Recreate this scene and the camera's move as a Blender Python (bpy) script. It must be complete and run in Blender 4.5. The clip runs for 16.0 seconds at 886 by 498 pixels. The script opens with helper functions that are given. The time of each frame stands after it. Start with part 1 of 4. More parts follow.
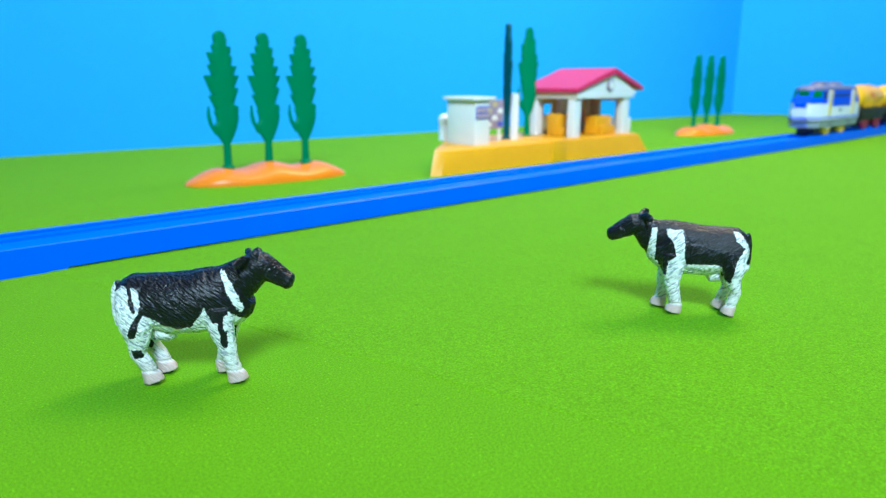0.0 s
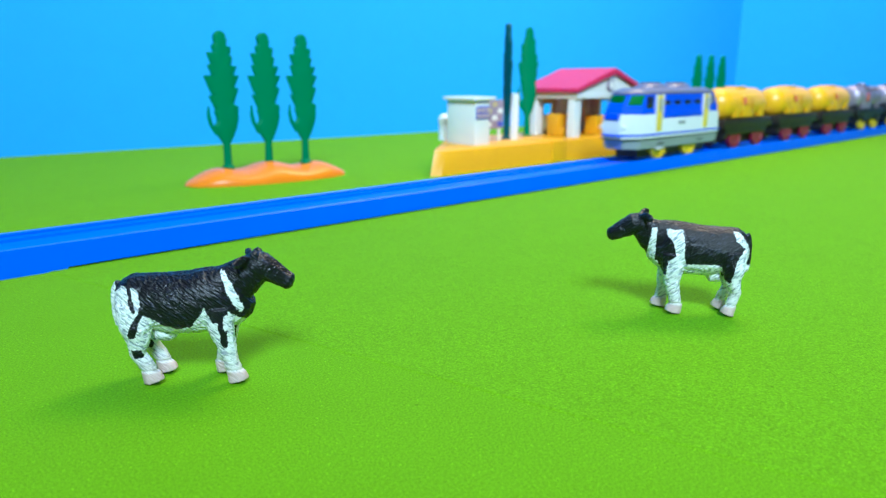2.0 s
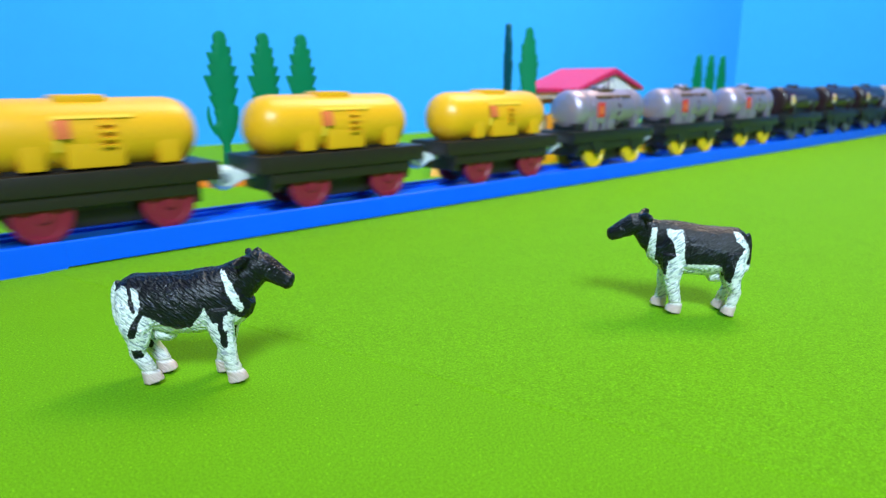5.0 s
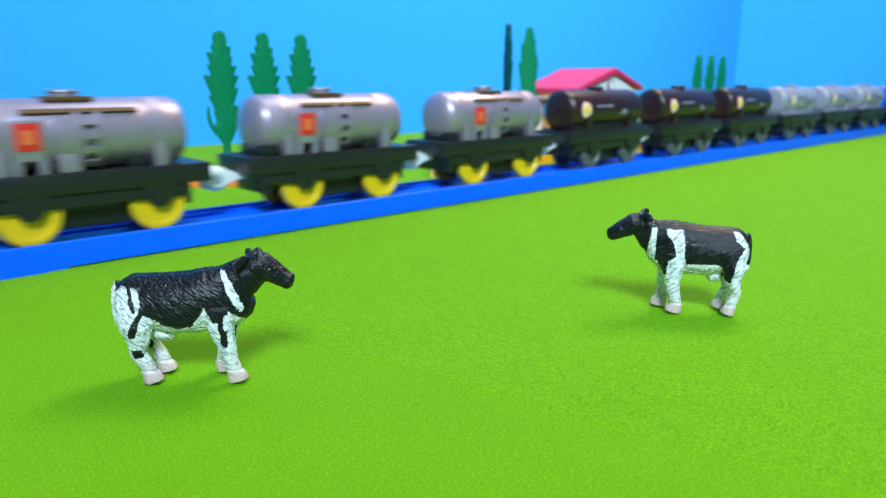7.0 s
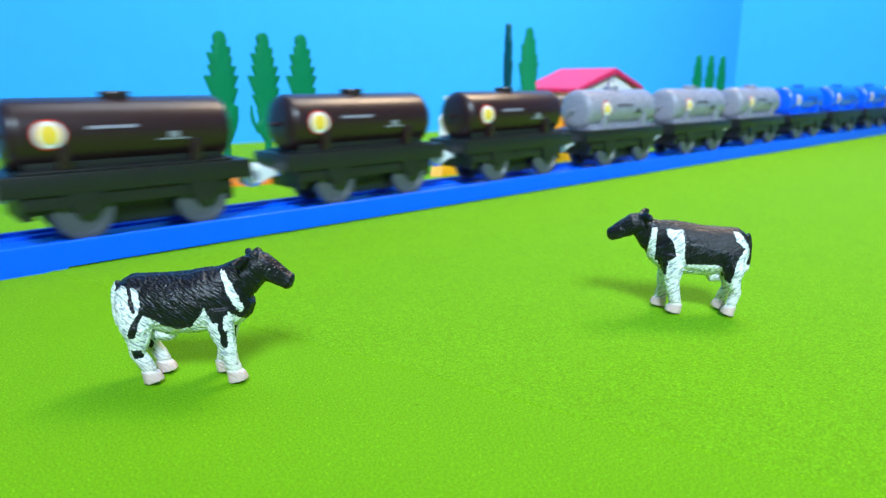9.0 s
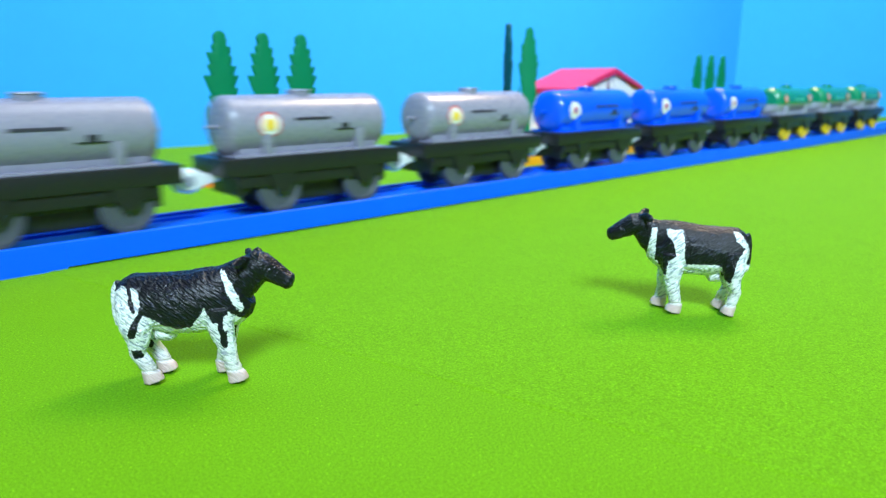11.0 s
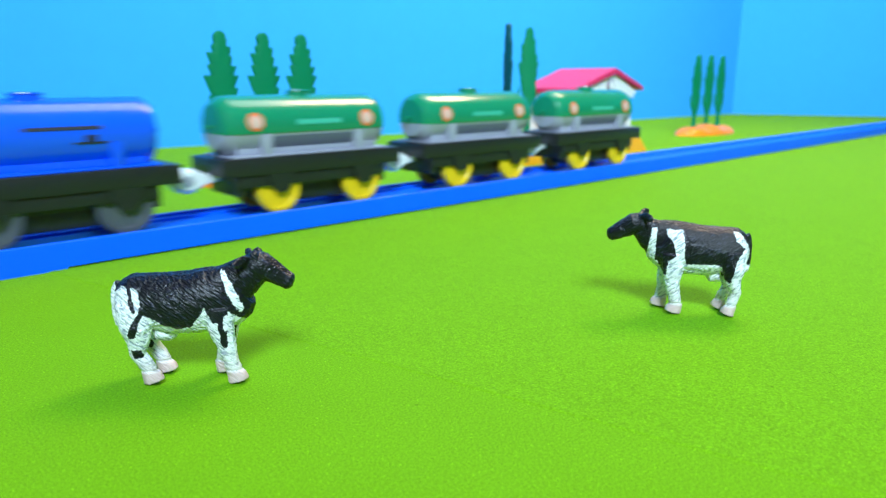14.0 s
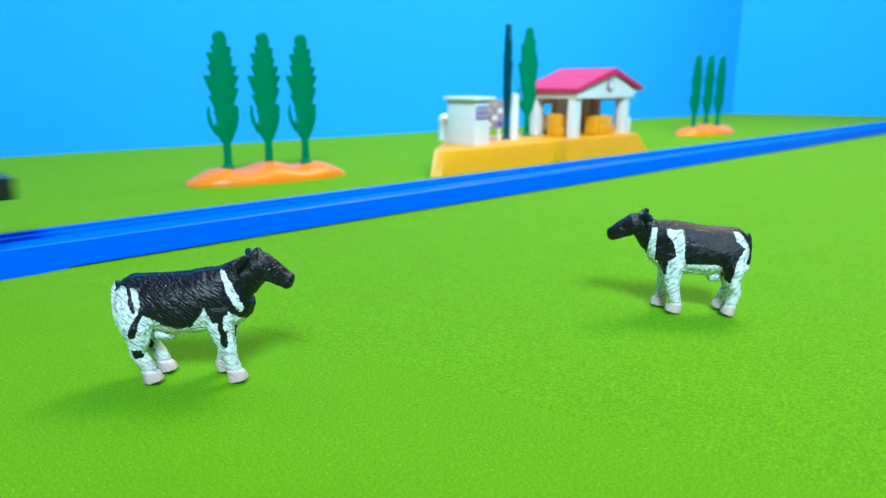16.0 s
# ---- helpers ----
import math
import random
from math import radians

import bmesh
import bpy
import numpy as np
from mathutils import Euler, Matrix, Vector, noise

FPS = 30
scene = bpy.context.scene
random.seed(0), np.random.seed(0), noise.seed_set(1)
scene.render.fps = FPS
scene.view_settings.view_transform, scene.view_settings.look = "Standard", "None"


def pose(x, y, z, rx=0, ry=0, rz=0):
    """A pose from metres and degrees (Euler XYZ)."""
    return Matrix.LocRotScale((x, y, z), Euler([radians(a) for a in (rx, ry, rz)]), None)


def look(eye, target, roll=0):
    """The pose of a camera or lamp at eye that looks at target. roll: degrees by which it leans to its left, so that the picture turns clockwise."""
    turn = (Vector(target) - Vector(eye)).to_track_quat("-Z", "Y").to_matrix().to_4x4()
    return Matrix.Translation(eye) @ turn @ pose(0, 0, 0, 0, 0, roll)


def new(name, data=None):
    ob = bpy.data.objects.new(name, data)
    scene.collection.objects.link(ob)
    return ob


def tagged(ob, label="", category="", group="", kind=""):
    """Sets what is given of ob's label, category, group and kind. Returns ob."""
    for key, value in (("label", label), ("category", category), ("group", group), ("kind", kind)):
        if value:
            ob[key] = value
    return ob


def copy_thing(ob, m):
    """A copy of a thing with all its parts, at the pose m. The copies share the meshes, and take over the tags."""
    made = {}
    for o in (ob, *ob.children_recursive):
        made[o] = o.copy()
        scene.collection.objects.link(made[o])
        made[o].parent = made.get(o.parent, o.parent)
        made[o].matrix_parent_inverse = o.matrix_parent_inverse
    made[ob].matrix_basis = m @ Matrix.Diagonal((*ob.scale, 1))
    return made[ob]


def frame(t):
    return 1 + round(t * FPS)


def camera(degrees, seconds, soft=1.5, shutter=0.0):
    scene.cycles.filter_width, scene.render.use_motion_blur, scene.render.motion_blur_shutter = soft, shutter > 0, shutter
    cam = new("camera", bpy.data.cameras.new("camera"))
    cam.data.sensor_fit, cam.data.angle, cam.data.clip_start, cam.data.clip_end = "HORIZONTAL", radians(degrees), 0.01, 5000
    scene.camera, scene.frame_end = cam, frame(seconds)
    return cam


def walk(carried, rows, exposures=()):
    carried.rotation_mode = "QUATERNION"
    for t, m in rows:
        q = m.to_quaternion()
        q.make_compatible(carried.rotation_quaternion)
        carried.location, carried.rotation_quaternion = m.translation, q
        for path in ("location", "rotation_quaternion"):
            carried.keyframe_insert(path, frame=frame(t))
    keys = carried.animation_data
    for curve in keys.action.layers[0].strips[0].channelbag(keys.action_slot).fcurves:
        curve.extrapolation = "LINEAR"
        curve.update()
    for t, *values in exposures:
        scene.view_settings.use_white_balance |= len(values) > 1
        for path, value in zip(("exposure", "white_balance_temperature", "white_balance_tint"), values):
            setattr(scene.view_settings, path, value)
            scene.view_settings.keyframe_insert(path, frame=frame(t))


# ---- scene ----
EYE = (0.0, 0.0, 0.068)
cam = camera(65.66, 16.0, soft=1.2, shutter=0.7)
cam.data.dof.use_dof = True
cam.data.dof.focus_distance = 0.172
cam.data.dof.aperture_fstop = 19.5
HEAD = (0.67716, 0.73584)
TILT = radians(13.774)
AIM = (EYE[0] + HEAD[0] * math.cos(TILT), EYE[1] + HEAD[1] * math.cos(TILT), EYE[2] - math.sin(TILT))
walk(cam, [(0.0, look(EYE, AIM)), (16.0, look(EYE, AIM))], exposures=[(0.0, -0.05, 6000, 2), (2.0, -0.05, 6030, 2.5), (3.5, -0.05, 6400, 8.5), (8.1, -0.02, 6380, 8), (8.6, 0.15, 6390, 8), (9.0, 0.14, 6400, 8), (14.5, 0.14, 6400, 8), (15.5, -0.04, 6100, 4), (16.0, -0.05, 6000, 2)])

# ---- light: two soft studio lamps plus added top fill under a plain white ceiling ----
world = bpy.data.worlds.new("world")
scene.world = world
world.use_nodes = True
world.node_tree.nodes["Background"].inputs[0].default_value = (0.9, 0.95, 1.0, 1)
world.node_tree.nodes["Background"].inputs[1].default_value = 0.3


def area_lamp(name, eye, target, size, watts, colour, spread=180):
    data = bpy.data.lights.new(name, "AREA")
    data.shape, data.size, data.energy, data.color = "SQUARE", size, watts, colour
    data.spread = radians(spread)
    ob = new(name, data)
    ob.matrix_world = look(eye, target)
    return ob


# wide overhead fill, added to brighten the whole set
area_lamp("top_fill", (0.50, 0.38, 1.10), (0.50, 0.42, 0.0), 0.60, 4.6, (0.84, 0.91, 1.0))
area_lamp("lamp_cool", (-0.55, -0.84, 1.20), (0.98, 0.68, 0.16), 0.42, 16.2, (0.63, 0.82, 1.0), 85)
area_lamp("lamp_warm", (1.00, 0.33, 1.10), (0.40, 0.35, 0.0), 0.42, 13.0, (1.0, 0.74, 0.50))


# ---- materials ----
def material(name, colour, rough=0.4, metal=0.0, coat=0.0, vary=0.06, grain=400.0, bump=0.02, spec=0.5):
    """A surface with a slow tint change, a fine grain in its relief and uneven gloss."""
    m = bpy.data.materials.new(name)
    m.use_nodes = True
    nt = m.node_tree
    b = nt.nodes["Principled BSDF"]
    tc = nt.nodes.new("ShaderNodeTexCoord")
    slow = nt.nodes.new("ShaderNodeTexNoise")
    slow.inputs["Scale"].default_value = 45.0
    slow.inputs["Detail"].default_value = 3.0
    fine = nt.nodes.new("ShaderNodeTexNoise")
    fine.inputs["Scale"].default_value = grain
    fine.inputs["Detail"].default_value = 4.0
    nt.links.new(tc.outputs["Object"], slow.inputs["Vector"])
    nt.links.new(tc.outputs["Object"], fine.inputs["Vector"])
    mix = nt.nodes.new("ShaderNodeMix")
    mix.data_type = "RGBA"
    mix.inputs["A"].default_value = (*[c * (1 - vary) for c in colour], 1)
    mix.inputs["B"].default_value = (*[min(1.0, c * (1 + vary)) for c in colour], 1)
    nt.links.new(slow.outputs["Fac"], mix.inputs["Factor"])
    nt.links.new(mix.outputs["Result"], b.inputs["Base Color"])
    mr = nt.nodes.new("ShaderNodeMapRange")
    mr.inputs["To Min"].default_value = max(0.02, rough - 0.08)
    mr.inputs["To Max"].default_value = min(1.0, rough + 0.08)
    nt.links.new(fine.outputs["Fac"], mr.inputs["Value"])
    nt.links.new(mr.outputs["Result"], b.inputs["Roughness"])
    bp = nt.nodes.new("ShaderNodeBump")
    bp.inputs["Strength"].default_value = bump * 5
    bp.inputs["Distance"].default_value = 0.0004
    nt.links.new(fine.outputs["Fac"], bp.inputs["Height"])
    nt.links.new(bp.outputs["Normal"], b.inputs["Normal"])
    b.inputs["Metallic"].default_value = metal
    b.inputs["Coat Weight"].default_value = coat
    b.inputs["Coat Roughness"].default_value = 0.12
    b.inputs["Specular IOR Level"].default_value = spec
    return m


def paper_material(name, colour):
    """Matt coloured paper: fine fibre speckle over slow stains and a faint sheen."""
    m = material(name, colour, 0.85, vary=0.05, grain=900, bump=0.05, spec=0.10)
    nt = m.node_tree
    b = nt.nodes["Principled BSDF"]
    base = b.inputs["Base Color"].links[0].from_socket
    tc = nt.nodes.new("ShaderNodeTexCoord")
    fib = nt.nodes.new("ShaderNodeTexNoise")
    fib.inputs["Scale"].default_value = 2100.0
    fib.inputs["Detail"].default_value = 6.0
    fib.inputs["Roughness"].default_value = 0.7
    nt.links.new(tc.outputs["Object"], fib.inputs["Vector"])
    rg = nt.nodes.new("ShaderNodeMapRange")
    rg.inputs["From Min"].default_value, rg.inputs["From Max"].default_value = 0.32, 0.68
    rg.inputs["To Min"].default_value, rg.inputs["To Max"].default_value = 0.60, 1.42
    nt.links.new(fib.outputs["Fac"], rg.inputs["Value"])
    speck = nt.nodes.new("ShaderNodeTexVoronoi")
    speck.inputs["Scale"].default_value = 95.0
    nt.links.new(tc.outputs["Object"], speck.inputs["Vector"])
    sr = nt.nodes.new("ShaderNodeMapRange")
    sr.inputs["From Min"].default_value, sr.inputs["From Max"].default_value = 0.02, 0.045
    sr.inputs["To Min"].default_value, sr.inputs["To Max"].default_value = 0.55, 1.0
    nt.links.new(speck.outputs["Distance"], sr.inputs["Value"])
    # sparse pale fibre ends
    fleck = nt.nodes.new("ShaderNodeTexVoronoi")
    fleck.inputs["Scale"].default_value = 620.0
    nt.links.new(tc.outputs["Object"], fleck.inputs["Vector"])
    fr = nt.nodes.new("ShaderNodeMapRange")
    fr.inputs["From Min"].default_value, fr.inputs["From Max"].default_value = 0.06, 0.16
    fr.inputs["To Min"].default_value, fr.inputs["To Max"].default_value = 1.55, 1.0
    nt.links.new(fleck.outputs["Distance"], fr.inputs["Value"])
    pale = nt.nodes.new("ShaderNodeMath")
    pale.operation = "MULTIPLY"
    nt.links.new(fr.outputs["Result"], pale.inputs[0])
    nt.links.new(rg.outputs["Result"], pale.inputs[1])
    mul = nt.nodes.new("ShaderNodeMath")
    mul.operation = "MULTIPLY"
    nt.links.new(pale.outputs["Value"], mul.inputs[0])
    nt.links.new(sr.outputs["Result"], mul.inputs[1])
    vm = nt.nodes.new("ShaderNodeVectorMath")
    vm.operation = "SCALE"
    nt.links.new(base, vm.inputs["Vector"])
    nt.links.new(mul.outputs["Value"], vm.inputs["Scale"])
    nt.links.new(vm.outputs["Vector"], b.inputs["Base Color"])
    return m


M = {
    "green_paper": paper_material("green_paper", (0.130, 0.330, 0.003)),
    "sky_paper": material("sky_paper", (0.040, 0.362, 0.97), 0.8, vary=0.03, grain=300, bump=0.01, spec=0.2),
    "room_white": material("room_white", (0.75, 0.75, 0.75), 0.9),
    "rail_blue": material("rail_blue", (0.001, 0.125, 1.0), 0.45, vary=0.05, spec=0.3),
    "black": material("black_plastic", (0.012, 0.013, 0.014), 0.38),
    "brown_black": material("brown_black_plastic", (0.018, 0.012, 0.009), 0.45),
    "tank_black": material("black_gloss_plastic", (0.022, 0.008, 0.011), 0.34, coat=0.05),
    "yellow": material("yellow_plastic", (0.82, 0.40, 0.010), 0.34),
    "wheel_yellow": material("wheel_yellow_plastic", (0.75, 0.48, 0.01), 0.35),
    "wheel_red": material("wheel_red_plastic", (0.24, 0.010, 0.032), 0.4),
    "wheel_grey": material("wheel_grey_plastic", (0.075, 0.08, 0.10), 0.35),
    "silver": material("silver_paint", (0.36, 0.30, 0.39), 0.40, metal=0.55),
    "grey": material("light_grey_plastic", (0.245, 0.24, 0.305), 0.28),
    "blue": material("blue_plastic", (0.004, 0.095, 0.80), 0.22, coat=0.3),
    "green": material("green_plastic", (0.008, 0.21, 0.10), 0.22, coat=0.3),
    "under_grey": material("mid_grey_plastic", (0.31, 0.32, 0.39), 0.4),
    "white": material("white_plastic", (0.82, 0.82, 0.83), 0.35),
    "cream": material("cream_plastic", (0.80, 0.78, 0.74), 0.4),
    "loco_white": material("loco_white_paint", (0.70, 0.70, 0.76), 0.3),
    "loco_blue": material("loco_blue_paint", (0.006, 0.075, 0.75), 0.4, spec=0.25),
    "loco_roof": material("loco_roof_grey", (0.13, 0.13, 0.22), 0.4),
    "loco_skirt": material("loco_skirt_grey", (0.27, 0.29, 0.33), 0.4),
    "window_green": material("green_tinted_window", (0.003, 0.13, 0.02), 0.3, spec=0.2),
    "window_dark": material("dark_window", (0.01, 0.012, 0.03), 0.2),
    "door_yellow": material("yellow_door_paint", (0.80, 0.55, 0.03), 0.35),
    "orange": material("orange_plastic", (0.86, 0.22, 0.010), 0.30, spec=0.3),
    "tree": material("tree_green_plastic", (0.001, 0.185, 0.072), 0.6, spec=0.2),
    "tree_dark": material("tree_dark_green_plastic", (0.001, 0.07, 0.085), 0.6, spec=0.2),
    "station_yellow": material("station_yellow_plastic", (0.85, 0.37, 0.008), 0.4),
    "roof_red": material("roof_red_plastic", (0.62, 0.02, 0.10), 0.4),
    "mauve_pink": material("pale_pink_print", (0.62, 0.42, 0.36), 0.45),
    "mauve": material("mauve_plastic", (0.33, 0.25, 0.33), 0.5),
    "tan": material("tan_plastic", (0.55, 0.44, 0.22), 0.5),
    "red": material("red_print", (0.65, 0.03, 0.02), 0.4),
    "decal_orange": material("orange_print", (0.75, 0.16, 0.05), 0.4),
    "decal_yellow": material("yellow_print", (0.85, 0.55, 0.05), 0.4),
    "green_print": material("pale_green_print", (0.05, 0.40, 0.28), 0.4),
    "ink": material("dark_print", (0.02, 0.02, 0.03), 0.5),
    "ink_blue": material("blue_print", (0.08, 0.09, 0.45), 0.5),
    "ink_brown": material("brown_print", (0.10, 0.05, 0.01), 0.5),
}


# ---- building blocks ----
def part(name, bm, mat, parent, label="", smooth=True):
    me = bpy.data.meshes.new(name)
    bmesh.ops.recalc_face_normals(bm, faces=bm.faces)
    if smooth:
        for f in bm.faces:
            f.smooth = True
        for e in bm.edges:
            if len(e.link_faces) == 2 and e.calc_face_angle(0) > 0.6:
                e.smooth = False
    bm.to_mesh(me)
    bm.free()
    me.materials.append(M[mat])
    ob = new(name, me)
    if parent:
        ob.parent = parent
    if label:
        ob["label"] = label
    return ob


def add_box(bm, x0, x1, y0, y1, z0, z1, r=0.0, seg=2):
    g = bmesh.ops.create_cube(bm, size=1.0, matrix=Matrix.LocRotScale(((x0 + x1) / 2, (y0 + y1) / 2, (z0 + z1) / 2), None, (x1 - x0, y1 - y0, z1 - z0)))
    if r:
        es = list({e for v in g["verts"] for e in v.link_edges})
        bmesh.ops.bevel(bm, geom=es, offset=r, segments=seg, affect="EDGES", profile=0.6)


def box(*a, **k):
    bm = bmesh.new()
    add_box(bm, *a, **k)
    return bm


def add_rings(bm, rings, cap=True):
    """Bridges closed rings of points, all of one length."""
    vs = [[bm.verts.new(p) for p in ring] for ring in rings]
    n = len(vs[0])
    for a, b in zip(vs, vs[1:]):
        for i in range(n):
            bm.faces.new((a[i], a[(i + 1) % n], b[(i + 1) % n], b[i]))
    if cap:
        bm.faces.new(vs[0])
        bm.faces.new(vs[-1])


def add_lathe(bm, profile, axis="X", centre=(0, 0, 0), n=32, squash=(1.0, 1.0)):
    """A turned body. profile: (place along the axis, radius)."""
    rings = []
    for p, r in profile:
        ring = []
        for i in range(n):
            a = 2 * math.pi * i / n
            c, s = r * math.cos(a) * squash[0], r * math.sin(a) * squash[1]
            v = {"X": (p, c, s), "Y": (c, p, s), "Z": (c, s, p)}[axis]
            ring.append((v[0] + centre[0], v[1] + centre[1], v[2] + centre[2]))
        rings.append(ring)
    add_rings(bm, rings)


def lathe(*a, **k):
    bm = bmesh.new()
    add_lathe(bm, *a, **k)
    return bm


def add_tube(bm, stations, n=14):
    """A body of oval rings along a bent line. stations: (x, y, z, upright radius, sideways radius)."""
    rings = []
    for i, (x, y, z, rv, rl) in enumerate(stations):
        a = stations[max(0, i - 1)]
        b = stations[min(len(stations) - 1, i + 1)]
        d = Vector((b[0] - a[0], b[1] - a[1], b[2] - a[2])).normalized()
        side = Vector((0, 1, 0))
        upv = d.cross(side).normalized()
        side = upv.cross(d).normalized()
        rings.append([tuple(Vector((x, y, z)) + upv * rv * math.cos(2 * math.pi * k / n) + side * rl * math.sin(2 * math.pi * k / n)) for k in range(n)])
    add_rings(bm, rings)


def add_disc(bm, centre, r, depth, axis="Y", n=28, squash=(1, 1)):
    add_lathe(bm, [(-depth / 2, r), (depth / 2, r)], axis, centre, n, squash)


def empty(name, m, label, category, group=""):
    ob = new(name)
    ob.empty_display_size = 0.01
    ob.matrix_basis = m
    return tagged(ob, label, category, group)


# ---- the setting: green sheet, sky-blue paper, room ----
def sheet(name, x0, x1, y0, y1, z0, z1, mat, label):
    ob = part(name, box(x0, x1, y0, y1, z0, z1), mat, None, smooth=False)
    return tagged(ob, label, "floor", kind="structure")


def upright_wall(name, a, b, z1, thick, mat, label):
    """A straight wall from a to b on the ground plan; thick to its right side."""
    d = (Vector(b) - Vector(a)).to_3d()
    m = Matrix.Translation((a[0], a[1], 0)) @ Matrix.Rotation(math.atan2(d.y, d.x), 4, "Z")
    bm = box(0, d.length, -thick, 0, 0.0, z1)
    bm.transform(m)
    return tagged(part(name, bm, mat, None, smooth=False), label, "wall", kind="structure")


TRACK_Y = 0.2917
ground = sheet("ground", -1.6, 2.5, -1.5, 1.2, -0.02, 0.0, "green_paper", "smooth bright green paper sheet covering the table")
OVERLAP = [(-0.060, 0.73), (0.361, -0.90), (2.4, -0.90), (2.4, 0.73)]
bm = bmesh.new()
add_rings(bm, [[(x + d * (x < 1), y, z) for x, y in OVERLAP] for z, d in ((-0.001, 0.0), (0.0, 0.0), (0.00022, 0.0009))])
tagged(part("floor_overlap", bm, "green_paper", None, smooth=False), "second green paper sheet overlapping the first", "floor", kind="structure")
BACK_L, CORNER, RIGHT_END = (-1.4, 0.80), (1.45, 0.674), (1.95, -0.53)
upright_wall("wall_back", CORNER, BACK_L, 0.75, 0.004, "sky_paper", "plain sky-blue paper backdrop standing behind the table")
upright_wall("wall_right", RIGHT_END, CORNER, 0.75, 0.004, "sky_paper", "plain sky-blue paper backdrop closing the far end")
upright_wall("wall_room_back", (2.5, 1.2), (-1.6, 1.2), 2.0, 0.05, "room_white", "plain white room wall")
upright_wall("wall_room_left", (-1.6, 1.2), (-1.6, -1.5), 2.0, 0.05, "room_white", "plain white room wall")
upright_wall("wall_room_front", (-1.6, -1.5), (2.5, -1.5), 2.0, 0.05, "room_white", "plain white room wall")
upright_wall("wall_room_right", (2.5, -1.5), (2.5, 1.2), 2.0, 0.05, "room_white", "plain white room wall")
tagged(part("ceiling", box(-1.65, 2.55, -1.55, 1.25, 2.0, 2.05), "room_white", None, smooth=False), "plain white room ceiling", "ceiling", kind="structure")

# ---- toy railway: an oval whose far straight is in view ----
R, XL, XR, YB = 0.213, -0.25, 1.17, -0.75
Q, LEG = math.pi * R / 2, (TRACK_Y - R) - (YB + R)


def on_track(u):
    """Place and turn at u metres along the rails; on the far straight u is x."""
    if XL <= u <= XR:
        return u, TRACK_Y, 0.0
    side, d = (1, u - XR) if u > XR else (-1, XL - u)
    x0 = XR if u > XR else XL
    if d < Q:
        f = d / R
        return x0 + side * R * math.sin(f), TRACK_Y - R + R * math.cos(f), -side * f
    d -= Q
    if d < LEG:
        return x0 + side * R, TRACK_Y - R - d, -side * math.pi / 2
    d -= LEG
    if d < Q:
        f = d / R
        return x0 + side * R * math.cos(f), YB + R - R * math.sin(f), -side * (math.pi / 2 + f)
    d -= Q
    return x0 - side * d, YB, -side * math.pi


# cross-section of the rail bed: outer rims, wheel grooves and a raised middle
PROFILE = [(-16.5, 0.5), (-16.5, 10.0), (-16.0, 10.4), (-14.6, 10.4), (-14.2, 10.0), (-14.2, 9.0), (-9.6, 9.0), (-9.2, 7.0), (-7.6, 7.0),
           (-7.2, 8.2), (7.2, 8.2), (7.6, 7.0), (9.2, 7.0), (9.6, 9.0), (14.2, 9.0), (14.2, 10.0), (14.6, 10.4), (16.0, 10.4), (16.5, 10.0), (16.5, 0.5),
           (15.0, 0.5), (15.0, 6.0), (-15.0, 6.0), (-15.0, 0.5)]


def track_section(u0, u1, parent, lift=0.0):
    x0, y0, a0 = on_track(u0)
    x1, y1, a1 = on_track(u1)
    n = 1 if abs(a0 - a1) < 0.01 else 12
    bm = bmesh.new()
    rings = []
    for i in range(n + 1):
        u = u0 + 0.00001 + (u1 - u0 - 0.00002) * i / n
        x, y, a = on_track(u)
        side = Vector((-math.sin(a), math.cos(a), 0))
        rings.append([tuple(Vector((x, y, 0)) + side * (p / 1000) + Vector((0, 0, (q + (lift if q < 1 else 0)) / 1000))) for p, q in PROFILE])
    add_rings(bm, rings)
    return part("track_section", bm, "rail_blue", parent, smooth=False)


railway = empty("toy_railway_track", pose(0, 0, 0), "bright blue plastic toy railway track on green paper", "toy track")
cuts = [XL, -0.152, 0.0643, 0.2803, 0.4963, 0.7123, 0.9283, XR]
for a, b in zip(cuts, cuts[1:]):
    track_section(a, b, railway, -0.5 if b < 0.1 else 0.4)
for base, sign in ((XR, 1), (XL, -1)):
    marks = [0, Q / 2, Q, Q + LEG / 3, Q + 2 * LEG / 3, Q + LEG, Q * 1.5 + LEG, 2 * Q + LEG, 2 * Q + LEG + 0.237, 2 * Q + LEG + 0.473, 2 * Q + LEG + 0.71]
    for a, b in zip(marks, marks[1:]):
        track_section(base + sign * (a if sign > 0 else b), base + sign * (b if sign > 0 else a), railway)

# ---- rolling stock ----
RAIL_Z = 0.0092
WHEEL_R = 0.0108
PITCH = 0.1133
train = []   # (thing, its place along the train, its axles)


def add_wheels(thing, places, mat, half=0.0128):
    axles = []
    for x in places:
        bm = bmesh.new()
        add_disc(bm, (0, 0, 0), 0.0012, 2 * half - 0.001, "Y", 12)
        axle = part("axle", bm, "under_grey", thing, "steel axle")
        axle.location = (x, 0, RAIL_Z + WHEEL_R)
        for s in (-1, 1):
            prof = [(0, WHEEL_R * 0.96), (0.0006, WHEEL_R), (0.0034, WHEEL_R), (0.0040, WHEEL_R * 0.95), (0.0040, WHEEL_R * 0.78), (0.0032, WHEEL_R * 0.72),
                    (0.0032, WHEEL_R * 0.28), (0.0042, WHEEL_R * 0.24), (0.0042, 0.0008)]
            bm = lathe([(s * (half - 0.0036 + p), r) for p, r in prof], "Y", n=36)
            part("wheel", bm, mat, axle)
        axles.append(axle)
    return axles


